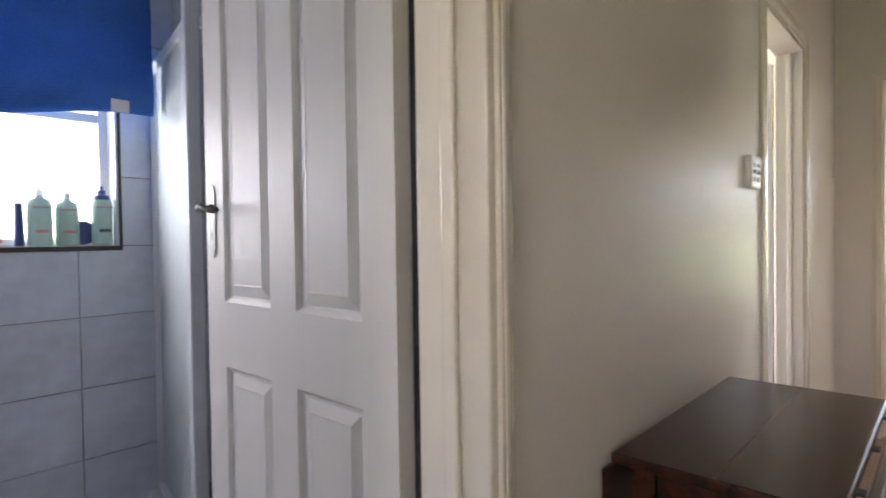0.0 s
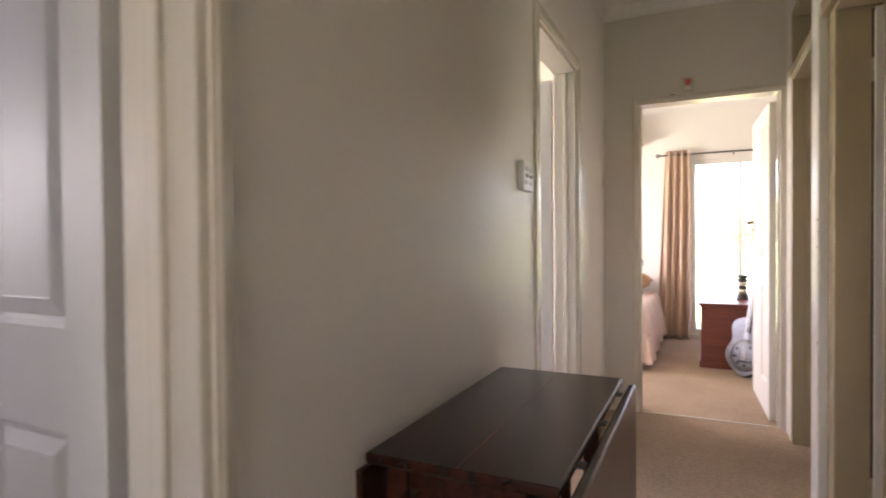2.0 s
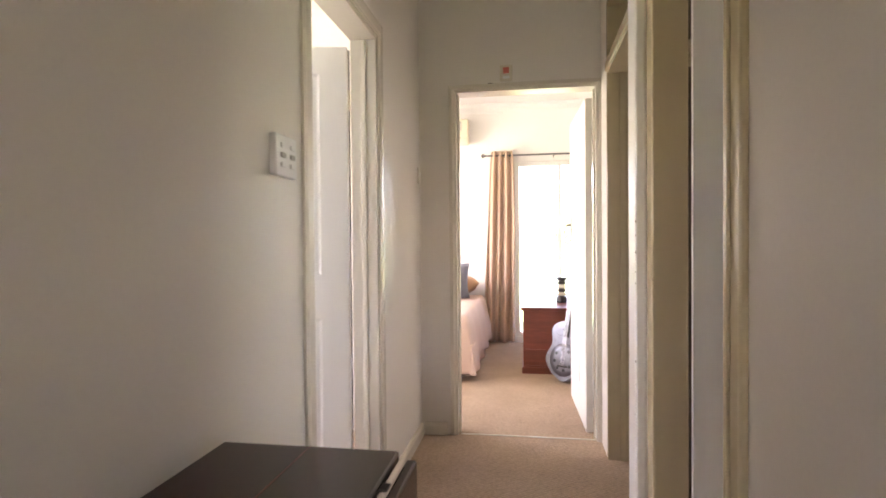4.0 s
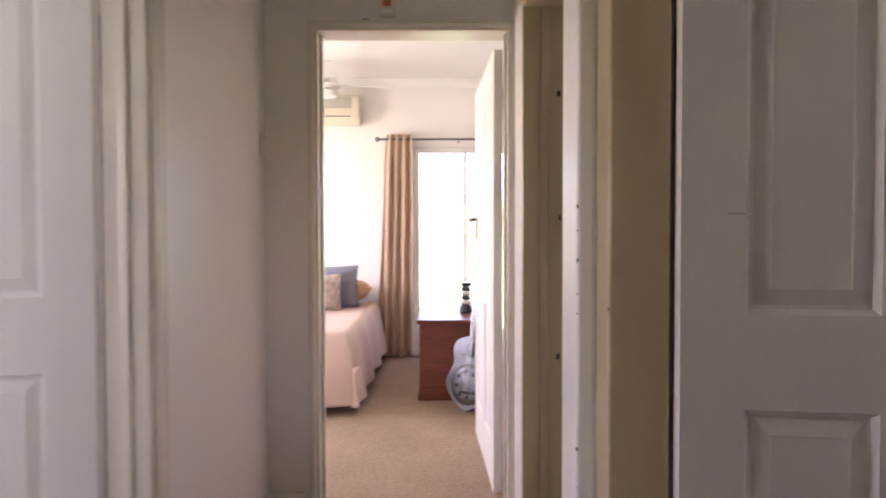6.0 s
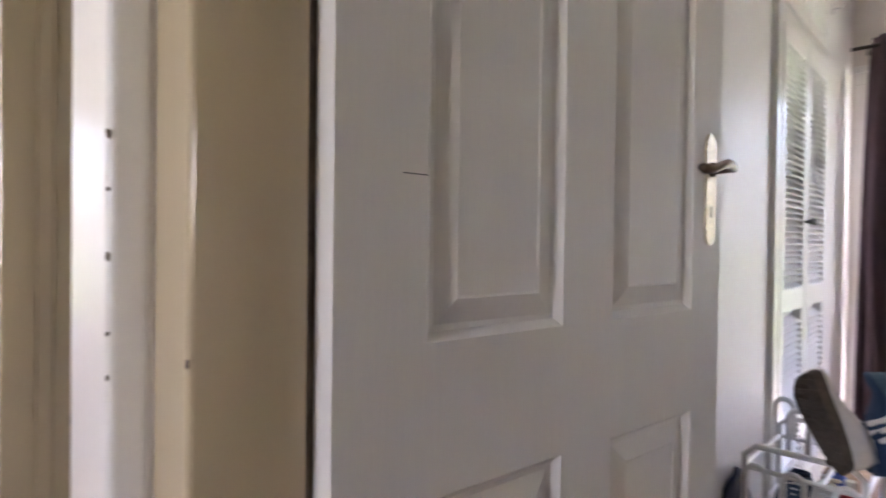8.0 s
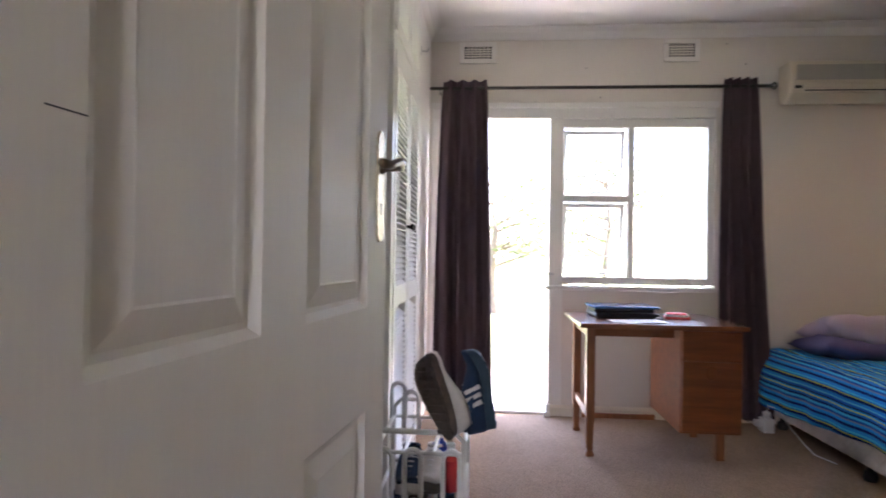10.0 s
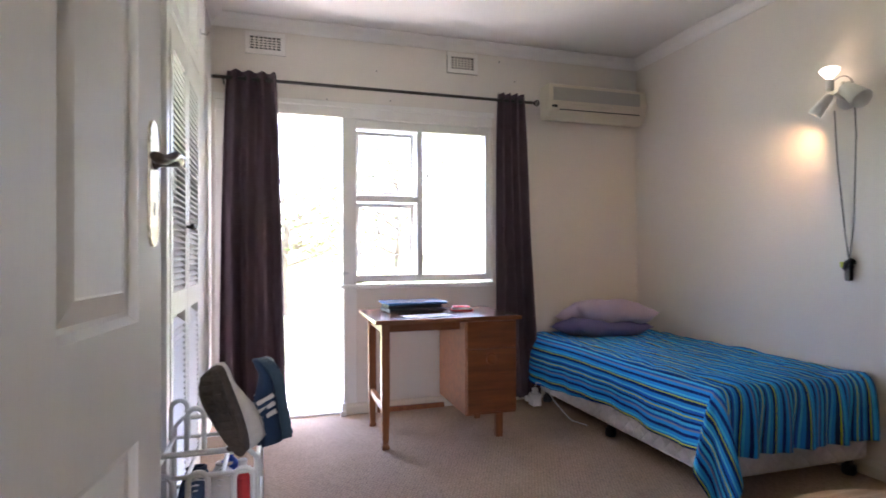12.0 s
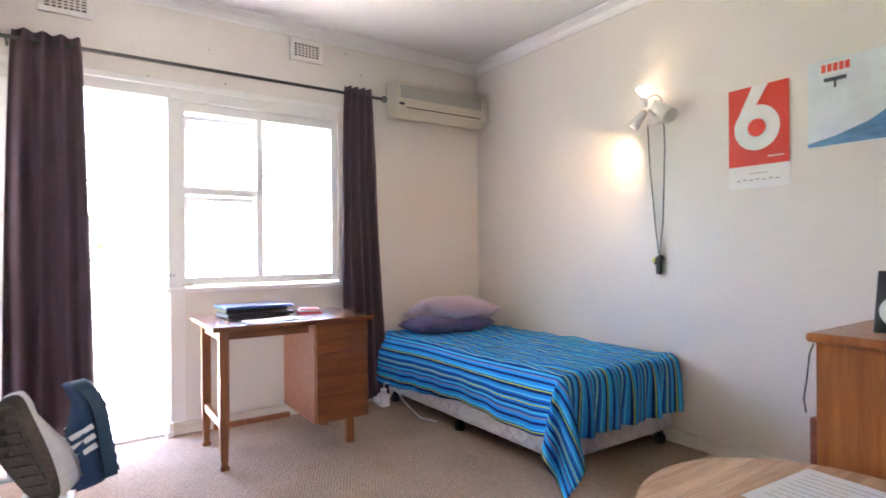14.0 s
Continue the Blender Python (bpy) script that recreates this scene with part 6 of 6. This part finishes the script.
def bedspread():
    root = thing("bedspread", pose(0, 0, 0.53), "pale pink bedspread hanging to the carpet", "bedspread")
    x0, x1, y0, y1 = 5.36, 6.98, 0.455, 2.05

    def fn(u, v):
        s, t = u * 2.14 - 0.50, v * 2.10 - 0.50          # s from the foot, t from the near side
        x, y, z = x0 + max(0, s), y0 + max(0, t), 0.015 + 0.004 * noise.noise((s * 6, t * 6, 0))
        dx, dy = max(0, -s), max(0, -t)
        r = 0.05
        if dx > 0 and dy > 0:
            n = math.hypot(dx, dy)
            lim = min(n, 0.5)
            dx, dy = dx / n * lim, dy / n * lim
        z -= max(0, math.hypot(dx, dy) - 0.02)
        x -= r * (1 - math.exp(-dx / r))
        y -= r * (1 - math.exp(-dy / r))
        if dy > 0:
            y -= (0.02 * math.sin(s * 13) + 0.015) * min(1, dy * 3) + dy * 0.10
        if dx > 0:
            x -= (0.02 * math.sin(t * 13) + 0.015) * min(1, dx * 3) + dx * 0.10
        return Vector((x, y, max(z, -0.522)))

    part("cloth", sheet(fn, 90, 90, 0.006), PINKCLOTH, root, smooth=True)


bedspread()
for (x, y, z, rx, ry, rz, w, d, h, mat, lab) in (
        (6.80, 0.78, 0.66, 4, 6, 94, 0.66, 0.42, 0.20, BROWNCLOTH, "shiny tan pillow at the head of the bed"),
        (6.55, 0.84, 0.735, 62, 0, 96, 0.62, 0.45, 0.15, GREYCLOTH, "slate grey cushion leaning on the pillows"),
        (6.35, 0.90, 0.70, 60, 0, 98, 0.50, 0.40, 0.14, FLORAL, "faded floral cushion propped on the bed"),
        (6.78, 1.55, 0.66, 4, 6, 88, 0.66, 0.42, 0.20, BROWNCLOTH, "shiny tan pillow at the head of the bed")):
    pw = thing("cushion" if "cushion" in lab else "pillow", pose(x, y, z, rx, ry, rz), lab, "cushion")
    part("cushion", pillow_bm(w, d, h, int(x * 10)), mat, pw, smooth=True)


def kist():
    root = thing("wooden_chest", pose(0, 0, 0), "red-brown wooden blanket chest by the window", "chest")
    x0, x1, y0, y1 = 5.60, 6.75, -0.62, -0.045
    part("body", boxes((x0, x1, y0, y1, 0.05, 0.555), bevel=0.004), REDWOOD, root)
    part("lid", boxes((x0 - 0.02, x1 + 0.02, y0 - 0.02, y1 + 0.02, 0.555, 0.583), bevel=0.006), REDWOOD, root)
    part("plinth", boxes((x0 - 0.012, x1 + 0.012, y0 - 0.012, y1 + 0.012, 0.0, 0.06), bevel=0.006), REDWOOD, root)
    part("moulding", boxes((x0 - 0.008, x0, y0, y1, 0.20, 0.215), (x0 - 0.008, x0, y0, y1, 0.06, 0.075), bevel=0.002), REDWOOD, root)
    return root


kist()
vs = thing("carved_candlestick", pose(6.0, -0.40, 0.583), "black and cream carved wooden ornament on the chest", "ornament")
part("base", lathe([(0.045, 0), (0.05, 0.01), (0.045, 0.05), (0.03, 0.065)], 18), BLACKWOOD, vs)
for k in range(4):
    part("bead", lathe([(0.03, 0.065 + 0.035 * k), (0.042, 0.078 + 0.035 * k), (0.03, 0.097 + 0.035 * k)], 18), CREAMCLAY if k % 2 == 0 else BLACKWOOD, vs)
part("top", lathe([(0.03, 0.205), (0.045, 0.215), (0.045, 0.235), (0.0, 0.236)], 18), BLACKWOOD, vs)


def guitar():
    """A metal-bodied resonator guitar, its back to local y, leaning on the chest."""
    root = thing("resonator_guitar", pose(5.345, -0.38, 0.004, 0, 0, -130) @ Matrix.Rotation(radians(-12), 4, "X"), "nickel resonator guitar leaning against the chest", "guitar")

    def half(z):
        a = 0.185 * math.exp(-((z - 0.17) / 0.16) ** 2) + 0.135 * math.exp(-((z - 0.42) / 0.11) ** 2)
        return a * min(1, (max(0, z) / 0.05) ** 0.5 if z < 0.05 else 1) * min(1, max(0, (0.50 - z) / 0.03) ** 0.5)

    zs = [0.001] + [0.5 * k / 40 for k in range(1, 40)] + [0.499]
    out = [(half(z), z) for z in zs] + [(-half(z), z) for z in reversed(zs)]
    m = Matrix.Rotation(radians(90), 4, "X")
    bm = prism(out, -0.04, 0.04, m=m)
    part("body", bm, STEEL, root)
    part("cover_plate", lathe([(0.135, 0), (0.135, 0.004), (0.09, 0.012), (0.05, 0.008), (0.03, 0.016), (0.0, 0.017)], 40, m=Matrix.Translation((0, -0.04, 0.175)) @ m), STEEL, root, smooth=True)
    for k in range(8):
        a = 2 * math.pi * k / 8 + 0.2
        bm = bmesh.new()
        for j in range(5):
            b = a + (j - 2) * 0.09
            lathe([(0.006, 0), (0.006, 0.002)], 8, bm, Matrix.Translation((0.112 * math.cos(b), -0.0445, 0.175 + 0.112 * math.sin(b))) @ m)
        lathe([(0.014, 0), (0.014, 0.002)], 10, bm, Matrix.Translation((0.085 * math.cos(a), -0.0515, 0.175 + 0.085 * math.sin(a))) @ m)
        part("sound_slot", bm, BLACKPLASTIC, root)
    for s in (-1, 1):
        part("sound_hole", lathe([(0.034, 0), (0.034, 0.003), (0.027, 0.005)], 20, m=Matrix.Translation((0.062 * s, -0.04, 0.40)) @ m), STEEL, root)
        part("hole_mesh", lathe([(0.027, 0), (0.027, 0.004)], 20, m=Matrix.Translation((0.062 * s, -0.04, 0.40)) @ m), ACGREY, root)
    part("neck", boxes((-0.024, 0.024, -0.052, -0.022, 0.36, 0.98), bevel=0.006), BLACKWOOD, root)
    for k in range(12):
        part("fret", boxes((-0.024, 0.024, -0.0535, -0.052, 0.42 + 0.045 * k, 0.422 + 0.045 * k)), CHROME, root)
    part("headstock", boxes((-0.036, 0.036, -0.046, -0.028, 0.98, 1.14), bevel=0.005), BLACKWOOD, root)
    for s in (-1, 1):
        for k in range(3):
            part("tuning_peg", boxes((s * 0.036 if s > 0 else -0.062, 0.062 if s > 0 else -0.036, -0.042, -0.032, 1.0 + 0.045 * k, 1.015 + 0.045 * k), bevel=0.003), CHROME, root)
    for k in range(6):
        x = -0.017 + 0.0068 * k
        part("string", tube([(x, -0.062, 0.12), (x, -0.056, 0.98)], 0.0008, 4), CHROME, root)
    part("bridge", boxes((-0.045, 0.045, -0.064, -0.05, 0.115, 0.13), bevel=0.002), BLACKWOOD, root)
    return root


guitar()


# ---------------------------------------------------------------- outside
structure("ground", boxes((-400, 400, -400, 400, -0.6, -0.22)), GRASS, "sunlit lawn round the house", "lawn")
structure("pavement", boxes((-2.5, 8.5, -6.2, -4.55, -0.22, -0.04)), PAVING, "pale concrete paving outside the garden door", "paving")


def tree(name, x, y, height, spread, seed, label):
    """A tapered trunk with limbs and a loose crown of small leaves."""
    rg = random.Random(seed)
    root = thing(name, pose(x, y, -0.22), label, "tree")
    bm = tube([(0, 0, 0), (0.05, 0.02, height * 0.25), (-0.03, 0.06, height * 0.5), (0.04, 0.0, height * 0.8)], [0.13, 0.10, 0.07, 0.03], 10)
    tips = []
    for k in range(11):
        z = height * rg.uniform(0.28, 0.8)
        a = rg.uniform(0, 2 * math.pi)
        r = spread * rg.uniform(0.5, 1.0)
        e = Vector((r * math.cos(a), r * math.sin(a), z + height * rg.uniform(0.05, 0.22)))
        tube([(0, 0, z), (e.x * 0.5, e.y * 0.5, z + (e.z - z) * 0.65), e], [0.045, 0.03, 0.01], 6, bm)
        tips += [e, Vector((e.x * 0.6, e.y * 0.6, z + (e.z - z) * 0.75))]
    part("trunk", bm, BARK, root)
    verts, faces = [], []
    for c in tips:
        for q in range(70):
            o = Vector((rg.gauss(0, 1), rg.gauss(0, 1), rg.gauss(0, 0.8))) * spread * 0.24
            p = c + o
            u = Vector((rg.gauss(0, 1), rg.gauss(0, 1), rg.gauss(0, 1))).normalized()
            w = u.orthogonal().normalized()
            s = rg.uniform(0.05, 0.11)
            n = len(verts)
            verts += [p - u * s, p + w * s * 0.45, p + u * s, p - w * s * 0.45]
            faces.append((n, n + 1, n + 2, n + 3))
    me = bpy.data.meshes.new("crown")
    me.from_pydata(verts, [], faces)
    me.materials.append(LEAF)
    ob = new("crown", me)
    ob.parent = root
    ob["kind"] = "stuff"
    return root


tree("tree", 2.2, -13.0, 3.6, 1.6, 1, "leafy garden tree in bright sun")
tree("tree", -0.9, -15.5, 4.2, 1.7, 2, "leafy garden tree in bright sun")
tree("tree", 4.6, -17.5, 4.0, 1.7, 3, "leafy garden tree in bright sun")
tree("tree", 19.0, -1.7, 2.6, 1.1, 4, "low leafy shrub beyond the bedroom window")

structure("trim_carpet_seam", boxes((4.035, 4.05, -0.485, 0.305, 0.0, 0.004), bevel=0.001), CREAMCLAY, "pale carpet seam strip in the doorway", "seam strip")
